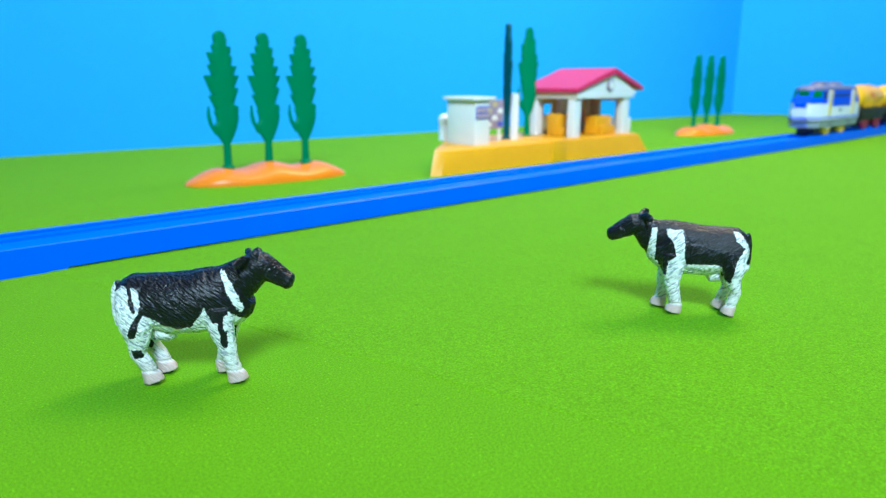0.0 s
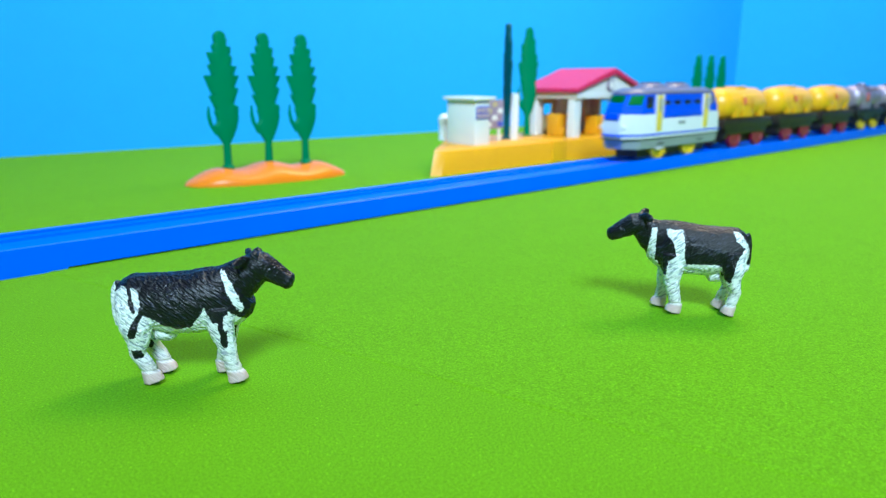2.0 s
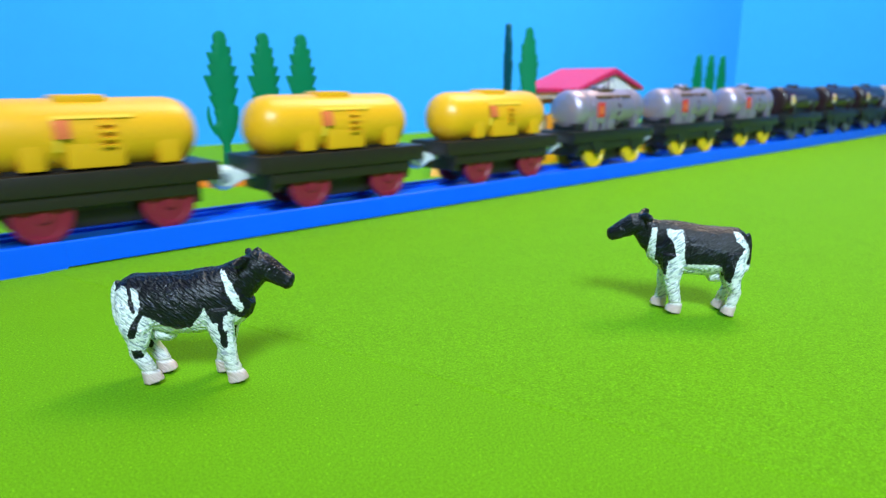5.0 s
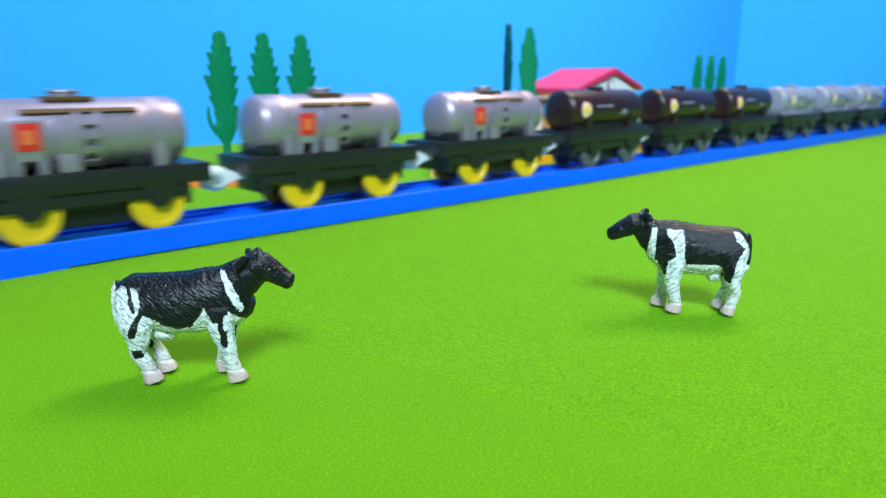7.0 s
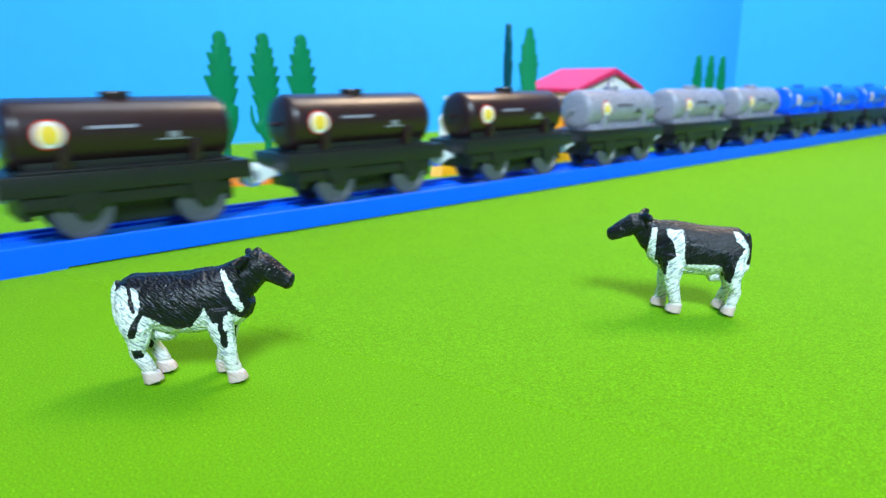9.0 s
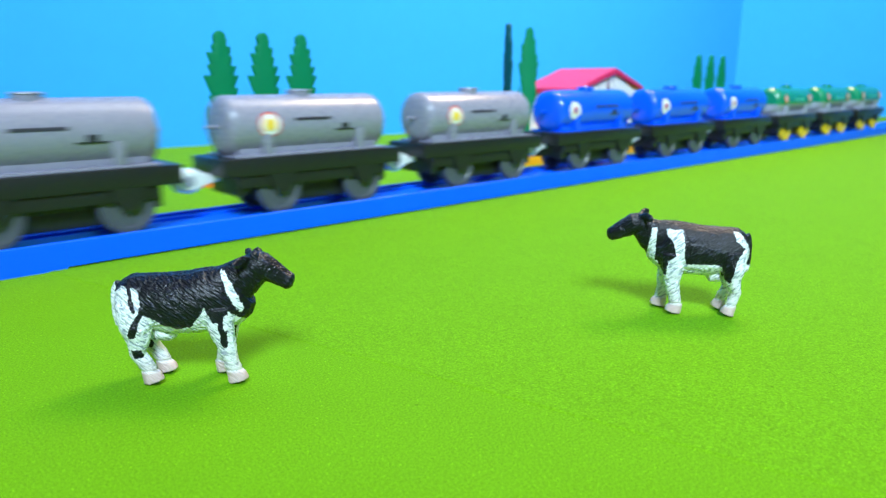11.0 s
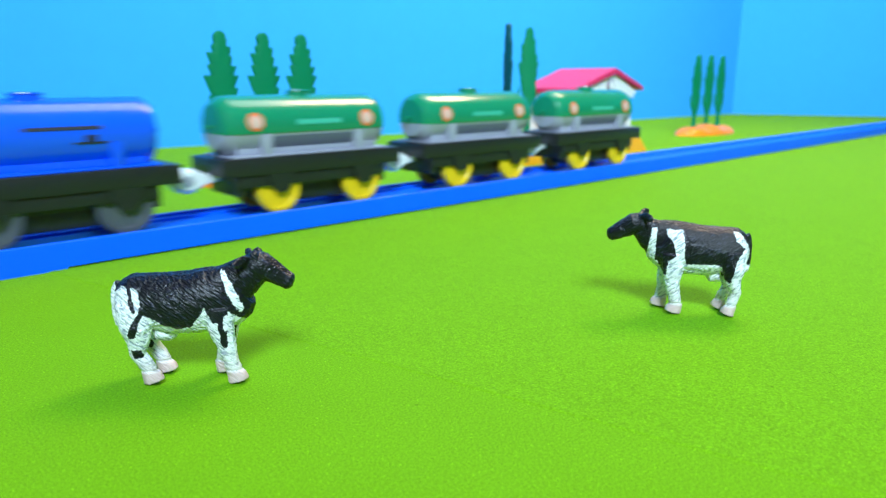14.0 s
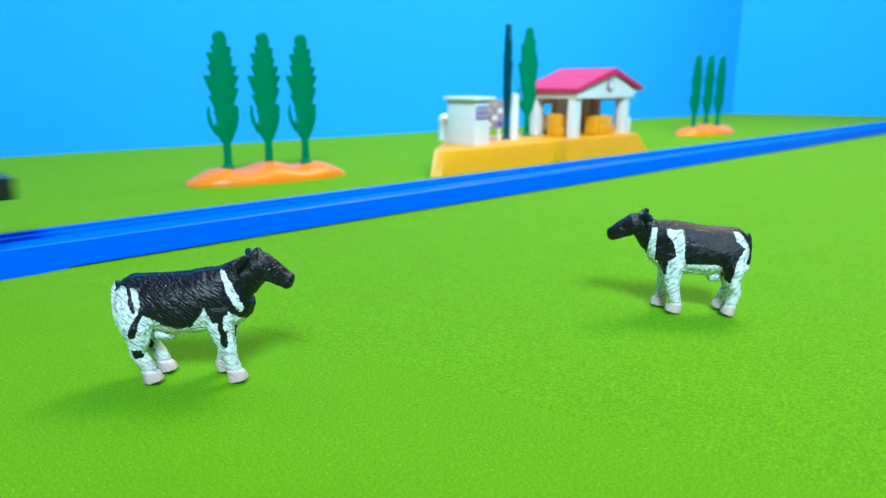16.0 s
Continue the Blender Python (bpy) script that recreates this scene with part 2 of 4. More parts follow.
def coupling(thing, x, sign, mat="white"):
    """A thin neck that swells into a round hook with an eye through it."""
    bm = bmesh.new()
    add_rings(bm, [[(x + sign * a, b * wy, 0.0262 + c * wz) for b, c in ((-1, -0.7), (-0.6, -1), (0.6, -1), (1, -0.7), (1, 0.7), (0.6, 1), (-0.6, 1), (-1, 0.7))]
                   for a, wy, wz in ((-0.001, 0.0026, 0.0017), (0.0030, 0.0026, 0.0018), (0.0070, 0.0034, 0.0032), (0.0105, 0.0042, 0.0050), (0.0140, 0.0046, 0.0056), (0.0172, 0.0044, 0.0045), (0.0190, 0.0036, 0.0026))])
    hook = part("coupling", bm, mat, thing, "white plastic coupling hook")
    for s in (-1, 1):
        part("coupling_eye", lathe([(s * 0.0040, 0.0026), (s * 0.0049, 0.0024), (s * 0.0050, 0.0010)], "Y", (x + sign * 0.0135, 0, 0.0262), 16), "under_grey", hook)


def chassis(thing, mat, wheel_mat, guards=True):
    bm = bmesh.new()
    add_box(bm, -0.0472, 0.0490, -0.0158, 0.0158, 0.0275, 0.0352, 0.0006)
    part("frame", bm, mat, thing)
    for s in (-1, 1):
        bm = bmesh.new()
        add_box(bm, -0.0400, 0.0400, s * 0.0135 - 0.001, s * 0.0135 + 0.001, 0.0222, 0.0280, 0.0004)
        for x in (-0.0192, 0.0270) if guards else ():
            y0, y1 = s * 0.0146 - 0.0010, s * 0.0146 + 0.0010
            add_rings(bm, [[(x - 0.0070, y, 0.0276), (x - 0.0052, y, 0.0226), (x - 0.0034, y, 0.0200), (x - 0.0018, y, 0.0190), (x + 0.0018, y, 0.0190), (x + 0.0034, y, 0.0200), (x + 0.0052, y, 0.0226), (x + 0.0070, y, 0.0276)] for y in (y0, y1)])
        part("side_sill", bm, mat, thing)
    bm = bmesh.new()
    add_box(bm, -0.0365, 0.0355, -0.0085, 0.0085, 0.0195, 0.0282, 0.0008)
    add_box(bm, -0.0235, 0.0355, -0.0084, 0.0084, 0.0132, 0.0200, 0.0008)
    part("underframe", bm, mat, thing)
    for x in (-0.0380, 0.0385):
        bm = box(x - 0.0022, x + 0.0022, -0.013, 0.013, 0.0185, 0.028, r=0.0006)
        part("end_plate", bm, mat, thing)
    coupling(thing, -0.0440, -1)
    return add_wheels(thing, (-0.0192, 0.0270), wheel_mat)


def tank_body(thing, prof, mat, zc, n=40, label="", squash=(1, 1)):
    part("tank", lathe(prof, "X", (0, 0, zc), n, squash), mat, thing, label)


def side_plate(bm, r, zc, x0, x1, z0, z1, s, lift=0.0003, n=6):
    """A thin plate that follows the tank's curve, between two heights."""
    rings = []
    for i in range(n + 1):
        z = z0 + (z1 - z0) * i / n
        y = math.sqrt(max(1e-9, r * r - (z - zc) ** 2))
        nv = Vector((0, y, z - zc)).normalized()
        p, q = Vector((0, y, z)) + nv * lift, Vector((0, y, z)) - nv * 0.0006
        rings.append([(x0, s * q.y, q.z), (x1, s * q.y, q.z), (x1, s * p.y, p.z), (x0, s * p.y, p.z)])
    add_rings(bm, rings)


def round_badge(thing, x, z, r, zc, R0, mats):
    """A printed round sign that lies on the tank's flank: rings of colour on one another."""
    for s in (-1, 1):
        for k, (mat, q) in enumerate(mats):
            bm = bmesh.new()
            c = bm.verts.new((x, s * (math.sqrt(R0 ** 2 - (z - zc) ** 2) + 0.0003 + 0.0002 * k), z))
            ring = []
            for i in range(24):
                a = 2 * math.pi * i / 24
                zz = z + q * r * math.sin(a)
                ring.append(bm.verts.new((x + q * r * math.cos(a), s * (math.sqrt(R0 ** 2 - (zz - zc) ** 2) + 0.0003 + 0.0002 * k), zz)))
            for i in range(24):
                bm.faces.new((c, ring[i], ring[(i + 1) % 24]))
            part("badge", bm, mat, thing, "round printed badge" if k == 0 else "")


def dome(thing, mat, x, z, r, hgt, sq=1.0):
    part("dome", lathe([(z - 0.003, r), (z + hgt * 0.55, r), (z + hgt * 0.7, r * 1.08), (z + hgt * 0.9, r * 1.05), (z + hgt, r * 0.8)], "Z", (x, 0, 0), 28, (sq, 1)), mat, thing)


def wagon(label, group):
    return empty("tank_wagon", pose(0, 0, 0), label, "toy wagon", group)


ZC, RT = 0.0483, 0.0136


def plain_tank(colour, label, group, badge, ink, plate, bar, bx=-0.028):
    w = wagon(label, group)
    ax = chassis(w, "black", "wheel_grey")
    tank_body(w, [(-0.0418, 0.004), (-0.0416, 0.0090), (-0.0408, 0.0120), (-0.0392, RT - 0.0002), (-0.0378, RT), (0.0385, RT), (0.0400, RT - 0.0002), (0.0418, 0.0120), (0.0428, 0.0090), (0.0430, 0.004)], colour, ZC)
    dome(w, colour, 0.0, ZC + RT, 0.0054, 0.0022)
    for s in (-1, 1):
        part("end_pipe", lathe([(s * 0.042, 0.0009), (s * 0.0465, 0.0009)], "X", (0, 0, ZC), 10), colour, w)
        bm = bmesh.new()
        side_plate(bm, RT, ZC, bar[0], bar[1], ZC + 0.0022, ZC + 0.0034, s)
        part("lettering_bar", bm, ink, w)
        bm = bmesh.new()
        side_plate(bm, RT, ZC, 0.011, 0.023, ZC - 0.0030, ZC - 0.0024, s)
        side_plate(bm, RT, ZC, 0.0150, 0.0190, ZC - 0.0022, ZC + 0.0002, s)
        part("printed_mark", bm, ink, w)
        for x in (-0.024, 0.026):
            y0, y1 = sorted((s * 0.0090, s * 0.0137))
            part("tank_support", box(x - 0.0021, x + 0.0021, y0, y1, 0.0358, 0.0455, r=0.0005), colour, w)
    part("tank_bed", box(-0.037, 0.038, -0.0098, 0.0098, 0.0350, 0.0395, r=0.0005), plate, w)
    part("running_plate", box(-0.0400, 0.0415, -0.0143, 0.0143, 0.0352, 0.0362, r=0.0004), plate, w)
    round_badge(w, bx, ZC + 0.0008, 0.0056, ZC, RT, badge)
    return w, ax


def yellow_tank():
    w = wagon("yellow plastic toy tank wagon with red wheels", "yellow tank wagons")
    ax = chassis(w, "brown_black", "wheel_red", guards=False)
    r = 0.0142
    prof = [(-0.0445, 0.0015)] + [(-0.0323 - 0.0122 * math.cos(a), r * math.sin(a) ** 0.95) for a in (0.25, 0.5, 0.75, 1.0, 1.25, 1.571)]
    prof += [(-p, q) for p, q in reversed(prof)]
    tank_body(w, prof, "yellow", 0.0476)
    part("dome", box(-0.0090, 0.0090, -0.0065, 0.0065, 0.0594, 0.0630, r=0.0012), "yellow", w)
    for s in (-1, 1):
        for x in (-0.0200, 0.0015, 0.0290):
            wd = 0.0042 if x < 0 else 0.0105 if x < 0.01 else 0.0045
            y0, y1 = sorted((s * 0.0095, s * 0.0140))
            part("tank_saddle", box(x - wd, x + wd, y0, y1, 0.0362, 0.0490, r=0.0008), "yellow", w)
        bm = bmesh.new()
        side_plate(bm, r, 0.0476, -0.0125, 0.016, 0.0541, 0.0552, s, 0.0009)
        side_plate(bm, r, 0.0476, -0.0125, -0.0108, 0.0430, 0.0552, s, 0.0009)
        part("pipe", bm, "decal_yellow", w)
        bm = bmesh.new()
        side_plate(bm, r, 0.0476, -0.0125, -0.0070, 0.0475, 0.0535, s, 0.0014)
        part("label_plate", bm, "decal_orange", w, "small orange label plate")
        for k in range(4):
            bm = bmesh.new()
            side_plate(bm, r, 0.0476, 0.003, 0.0085, 0.0440 + 0.0025 * k, 0.0448 + 0.0025 * k, s, 0.0016)
            part("ladder_rung", bm, "yellow", w)
    part("tank_bed", box(-0.030, 0.034, -0.0090, 0.0090, 0.0348, 0.0400, r=0.0005), "brown_black", w)
    return w, ax


def silver_tank():
    w = wagon("silver-painted toy tank wagon with red label and yellow wheels", "silver tank wagons")
    ax = chassis(w, "black", "wheel_yellow")
    tank_body(w, [(-0.0400, 0.002), (-0.0397, 0.0060), (-0.0386, 0.0100), (-0.0368, 0.0126), (-0.0345, RT), (0.0380, RT), (0.0403, 0.0126), (0.0420, 0.0100), (0.0430, 0.0060), (0.0433, 0.002)], "silver", ZC)
    dome(w, "silver", 0.0, ZC + RT, 0.0050, 0.0030)
    part("walkway", box(-0.0085, 0.0085, -0.007, 0.007, ZC + RT - 0.0012, ZC + RT + 0.0004, r=0.0003), "ink_brown", w, "brown walkway round the hatch")
    for s in (-1, 1):
        for x in (-0.0255, 0.0300):
            bm = bmesh.new()
            side_plate(bm, RT, ZC, x - 0.003, x + 0.003, ZC - 0.0125, ZC + 0.0128, s, 0.0006, 10)
            part("tank_strap", bm, "silver", w)
            y0, y1 = sorted((s * 0.0090, s * 0.0136))
            part("strap_foot", box(x - 0.0026, x + 0.0026, y0, y1, 0.0350, 0.0470, r=0.0005), "silver", w)
        y0, y1 = sorted((s * 0.0100, s * 0.0146))
        part("label_board", box(-0.0222, -0.0110, y0, y1, 0.0400, ZC + 0.0062, r=0.0006), "silver", w)
        for x in (-0.0208, -0.0124):
            part("board_leg", box(x - 0.0014, x + 0.0014, y0, y1, 0.0350, 0.0405, r=0.0004), "silver", w)
        part("step_board", box(-0.0074, 0.0000, y0, y1, 0.0352, 0.0420, r=0.0006), "silver", w)
        y0, y1 = sorted((s * 0.0144, s * 0.0149))
        part("label", box(-0.0208, -0.0125, y0, y1, ZC - 0.0045, ZC + 0.0052, r=0.0001), "red", w, "red printed label")
        y0, y1 = sorted((s * 0.0147, s * 0.0151))
        part("label_mark", box(-0.0186, -0.0147, y0, y1, ZC - 0.0022, ZC + 0.0028), "decal_orange", w)
        bm = bmesh.new()
        side_plate(bm, RT, ZC, -0.0175, 0.0225, ZC + 0.0078, ZC + 0.0090, s, 0.0014, 3)
        part("handrail", bm, "ink_brown", w, "dark brown handrail")
        bm = bmesh.new()
        side_plate(bm, RT, ZC, -0.0076, -0.0010, ZC - 0.0118, ZC + 0.0060, s, 0.0022)
        side_plate(bm, RT, ZC, -0.0010, 0.0012, ZC - 0.0118, ZC + 0.0074, s, 0.0022)
        side_plate(bm, RT, ZC, 0.0062, 0.0084, ZC - 0.0118, ZC + 0.0074, s, 0.0022)
        part("ladder_rail", bm, "silver", w)
        for k in range(4):
            bm = bmesh.new()
            z = ZC - 0.0100 + 0.0045 * k
            side_plate(bm, RT, ZC, 0.0012, 0.0062, z, z + 0.0018, s, 0.0022, 2)
            part("ladder_rung", bm, "silver", w)
    for x in (-0.034, -0.010, 0.022):
        part("saddle", box(x - 0.004, x + 0.004, -0.0105, 0.0105, 0.0350, 0.0400, r=0.0005), "black", w)
    return w, ax


def green_tank():
    w = wagon("green and grey toy tank wagon with yellow wheels", "green tank wagons")
    ax = chassis(w, "black", "wheel_yellow")
    prof = [(-0.0440, 0.003), (-0.0434, 0.0098), (-0.0412, 0.0124), (-0.0376, RT - 0.0002), (-0.0345, RT), (0.0345, RT), (0.0376, RT - 0.0002), (0.0412, 0.0124), (0.0434, 0.0098), (0.0440, 0.003)]
    for name, mat, lo in (("tank_top", "green", False), ("tank_bottom", "under_grey", True)):
        bm = lathe(prof, "X", (0, 0, ZC), 48)
        zcut = ZC - 0.0030
        g = bmesh.ops.bisect_plane(bm, geom=bm.verts[:] + bm.edges[:] + bm.faces[:], plane_co=(0, 0, zcut), plane_no=(0, 0, 1), clear_outer=lo, clear_inner=not lo)
        bmesh.ops.holes_fill(bm, edges=[e for e in bm.edges if e.is_boundary])
        if not lo:
            for v in bm.verts:
                v.co.y *= 1.025
        part(name, bm, mat, w, "glossy green upper half" if not lo else "grey lower half")
    dome(w, "green", 0.0, ZC + RT, 0.0050, 0.0021)
    for s in (-1, 1):
        part("end_pipe", lathe([(s * 0.042, 0.0009), (s * 0.0465, 0.0009)], "X", (0, 0, ZC), 10), "green", w)
        bm = bmesh.new()
        side_plate(bm, RT * 1.025, ZC, -0.009, 0.015, ZC + 0.0003, ZC + 0.0026, s)
        part("lettering_bar", bm, "green_print", w)
        for x in (-0.024, 0.026):
            y0, y1 = sorted((s * 0.0090, s * 0.0137))
            part("tank_support", box(x - 0.0024, x + 0.0024, y0, y1, 0.0356, 0.0452, r=0.0005), "under_grey", w)
    for s in (-1, 1):
        # thin dark panel puts the shade between the supports into the colour
        bm = bmesh.new()
        side_plate(bm, RT, ZC, -0.0205, 0.0225, ZC - 0.0110, ZC - 0.0042, s, 0.0002)
        part("side_shade", bm, "loco_roof", w, "dark panel in place of shade between the supports")
    part("running_plate", box(-0.0415, 0.0425, -0.0143, 0.0143, 0.0352, 0.0360, r=0.0003), "under_grey", w)
    part("tank_bed", box(-0.037, 0.038, -0.0098, 0.0098, 0.0358, 0.0395, r=0.0005), "under_grey", w)
    for x in (-0.0295, 0.0300):
        round_badge(w, x, ZC + 0.0022, 0.0040, ZC, RT * 1.03, (("decal_orange", 1.0), ("mauve_pink", 0.70)))
    return w, ax


def loco_ring(z, hw, nose, front, rear, tail):
    """An outline of the body at one height, blunt pointed at both ends."""
    return [(nose, -hw * 0.45, z), (front, -hw, z), (rear, -hw, z), (tail, -hw * 0.5, z), (tail, hw * 0.5, z), (rear, hw, z), (front, hw, z), (nose, hw * 0.45, z)]


def loco():
    w = empty("locomotive", pose(0, 0, 0), "blue and white toy diesel locomotive with yellow doors and wheels", "toy locomotive")
    H = 0.0165

    def layer(name, mat, rings, bev=0.0006, label=""):
        bm = bmesh.new()
        add_rings(bm, [loco_ring(*r) for r in rings])
        if bev:
            bmesh.ops.bevel(bm, geom=bm.edges[:], offset=bev, segments=2, affect="EDGES", clamp_overlap=True)
        return part(name, bm, mat, w, label)
    layer("skirt", "loco_skirt", [(0.0184, H - 0.0006, -0.0605, -0.0512, 0.0650, 0.0690), (0.0262, H, -0.0636, -0.0523, 0.0660, 0.0700)], 0.0005, "grey lower skirt")
    layer("lower_body", "loco_white", [(0.0258, H + 0.0004, -0.0648, -0.0528, 0.0660, 0.0705), (0.0285, H + 0.0004, -0.0658, -0.0528, 0.0660, 0.0705), (0.0380, H, -0.0668, -0.0530, 0.0660, 0.0700),
                                       (0.0440, H - 0.0003, -0.0648, -0.0518, 0.0655, 0.0690)], 0.0006, "white lower body")
    layer("upper_body", "loco_blue", [(0.0436, H - 0.0004, -0.0646, -0.0518, 0.0650, 0.0690), (0.0490, H - 0.0008, -0.0622, -0.0495, 0.0630, 0.0665), (0.0575, H - 0.0014, -0.0550, -0.0450, 0.0575, 0.0605)], 0.0006, "blue upper body")
    layer("roof", "loco_roof", [(0.0570, H - 0.0008, -0.0565, -0.0455, 0.0580, 0.0612), (0.0590, H - 0.0016, -0.0545, -0.0440, 0.0560, 0.0590), (0.0612, H - 0.0065, -0.0465, -0.0380, 0.0500, 0.0530)], 0.0006, "grey domed roof")
    for x in (-0.0177, 0.0205):
        bm = bmesh.new()
        add_rings(bm, [[(x + a * lx, b * ly, z) for a, b in ((-1, -0.6), (-0.6, -1), (0.6, -1), (1, -0.6), (1, 0.6), (0.6, 1), (-0.6, 1), (-1, 0.6))] for z, lx, ly in ((0.0600, 0.0150, 0.0100), (0.0615, 0.0138, 0.0090), (0.0646, 0.0078, 0.0062))])
        bmesh.ops.bevel(bm, geom=bm.edges[:], offset=0.0005, segments=2, affect="EDGES")
        vent = part("roof_vent", bm, "loco_roof", w)
        for j in range(5):
            part("vent_slat", box(x - 0.0058 + 0.0025 * j, x - 0.0042 + 0.0025 * j, -0.0050, 0.0050, 0.0640, 0.0651, r=0.0002), "window_dark", vent)
    # stripes round the belt
    for z0, z1, mat in ((0.0283, 0.0296, "loco_blue"), (0.0257, 0.0263, "ink")):
        bm = bmesh.new()
        add_rings(bm, [loco_ring(z, H + 0.0007, -0.0666, -0.0531, 0.0662, 0.0708) for z in (z0, z1)])
        part("belt_stripe", bm, mat, w)
    for s in (-1, 1):
        # blue field dips lower between the doors
        part("side_panel", box(-0.026, 0.040, s * (H - 0.0004) - 0.0006, s * (H - 0.0004) + 0.0006, 0.0405, 0.0445, r=0.0002), "loco_blue", w, "blue side panel")
        for x in (-0.0290, 0.0424):
            d = part("door", box(x - 0.0031, x + 0.0031, s * H - 0.0009, s * H + 0.0009, 0.0312, 0.0565, r=0.0004), "door_yellow", w, "yellow cab door")
            part("door_window", box(x - 0.0020, x + 0.0020, s * (H + 0.0003) - 0.0008, s * (H + 0.0003) + 0.0008, 0.0455, 0.0545, r=0.0003), "loco_skirt", d)
            for e in (-1, 1):
                part("handrail", box(x + e * 0.0047 - 0.0005, x + e * 0.0047 + 0.0005, s * H - 0.0007, s * H + 0.0007, 0.0312, 0.0570, r=0.0002), "loco_white", w)
        for x0, x1 in ((-0.0225, -0.0130), (-0.0062, 0.0023), (0.0094, 0.0180), (0.0246, 0.0330)):
            part("side_window", box(x0, x1, s * (H - 0.0009) - 0.0006, s * (H - 0.0009) + 0.0006, 0.0500, 0.0528, r=0.0003), "window_dark", w, "small dark side window")
        part("cab_window", box(-0.0456, -0.0370, s * (H - 0.0010) - 0.0006, s * (H - 0.0010) + 0.0006, 0.0480, 0.0558, r=0.0004), "window_dark", w)
        part("cab_window", box(0.0500, 0.0570, s * (H - 0.0012) - 0.0006, s * (H - 0.0012) + 0.0006, 0.0490, 0.0555, r=0.0004), "loco_roof", w)
        # windscreen in two green panes, one on each slanted face
        n0, n1 = Vector((-0.0622, s * 0.0070, 0.0490)), Vector((-0.0495, s * (H - 0.0008), 0.0490))
        t0, t1 = Vector((-0.0550, s * 0.0068, 0.0575)), Vector((-0.0450, s * (H - 0.0014), 0.0575))
        out = (n1 - n0).cross(t0 - n0).normalized()
        if out.x > 0:
            out = -out
        bm = bmesh.new()
        quad = []
        for a, b in ((0.12, 0.12), (0.88, 0.12), (0.88, 0.86), (0.12, 0.86)):
            quad.append((n0.lerp(n1, a)).lerp(t0.lerp(t1, a), b))
        add_rings(bm, [[tuple(p - out * 0.0006) for p in quad], [tuple(p + out * 0.0004) for p in quad]])
        part("windscreen", bm, "window_green", w, "green tinted windscreen")
        part("headlight", lathe([(-0.0662, 0.0015), (-0.0650, 0.0018), (-0.058, 0.0018)], "X", (0, s * 0.0085, 0.0350), 16, (1, 1)), "cream", w)
        for k in range(3):
            part("number_bar", box(0.0 + 0.0036 * k, 0.0028 + 0.0036 * k, s * (H + 0.0001) - 0.0005, s * (H + 0.0001) + 0.0005, 0.0352, 0.0378, r=0.0002), "loco_skirt", w)
        part("step", box(-0.030, -0.021, s * H - 0.0008, s * H + 0.0008, 0.0175, 0.0187, r=0.0003), "loco_white", w)
        for x in (-0.024, 0.036):
            part("vent_slot", box(x - 0.0035, x + 0.0035, s * H - 0.0003, s * H + 0.0003, 0.0215, 0.0226), "ink", w)
    part("front_screen", box(-0.0602, -0.0575, -0.0052, 0.0052, 0.0500, 0.0565, r=0.0005), "window_green", w)
    part("destination_panel", box(-0.0676, -0.0622, -0.0062, 0.0062, 0.0400, 0.0448, r=0.0008), "loco_blue", w, "blue panel on the nose")
    part("underframe", box(-0.045, 0.058, -0.0095, 0.0095, 0.0115, 0.0180, r=0.0008), "brown_black", w)
    bm = bmesh.new()
    add_box(bm, 0.0640, 0.0700, -0.005, 0.005, 0.022, 0.030, 0.0008)
    part("buffer_beam", bm, "white", w)
    # the upper works stand a little taller than the belt line suggests
    for ob in w.children_recursive:
        for v in ob.data.vertices:
            if v.co.z > 0.044:
                v.co.z += (v.co.z - 0.044) * 0.09
    return w, add_wheels(w, (-0.0198, 0.0265), "wheel_yellow")


train.append((*loco(), 0.8672))
BADGES = {"black": (("red", 1.0), ("cream", 0.88), ("decal_yellow", 0.62)), "grey": (("red", 1.0), ("cream", 0.86), ("decal_yellow", 0.50)), "blue": (("cream", 1.0), ("red", 0.42), ("ink_blue", 0.22))}
kinds = [yellow_tank, silver_tank,
         lambda: plain_tank("tank_black", "glossy black toy tank wagon with round badge and grey wheels", "black tank wagons", BADGES["black"], "grey", "black", (-0.015, 0.003)),
         lambda: plain_tank("grey", "light grey toy tank wagon with round badge and grey wheels", "grey tank wagons", BADGES["grey"], "ink", "grey", (-0.010, 0.009), -0.023),
         lambda: plain_tank("blue", "bright blue toy tank wagon with white badge and grey wheels", "blue tank wagons", BADGES["blue"], "ink", "blue", (-0.005, 0.0210)),
         green_tank]
for k, make in enumerate(kinds):
    first, axles = make()
    for j in range(3):
        i = 1 + 3 * k + j
        if j == 0:
            w, ax = first, axles
        else:
            w = copy_thing(first, pose(0, 0, 0))
            ax = [c for c in w.children if c.name.startswith("axle")]
        train.append((w, ax, 1.448 + (i - 5) * PITCH))

# the train's travel: metres run towards -x at each time
TRAVEL = [(0, .0149), (.5, .0977), (1, .1865), (1.5, .276), (2, .365), (2.5, .455), (3, .5479), (3.5, .6416), (4, .7391), (6.5, 1.179), (7, 1.2608), (7.5, 1.3431),
          (8, 1.4202), (8.5, 1.4987), (9, 1.5823), (11.5, 2.0453), (12, 2.1358), (12.5, 2.2294), (13, 2.3249), (13.5, 2.4213), (14, 2.5197), (14.5, 2.6128), (15, 2.713),
          (15.5, 2.8139), (16, 2.9189)]


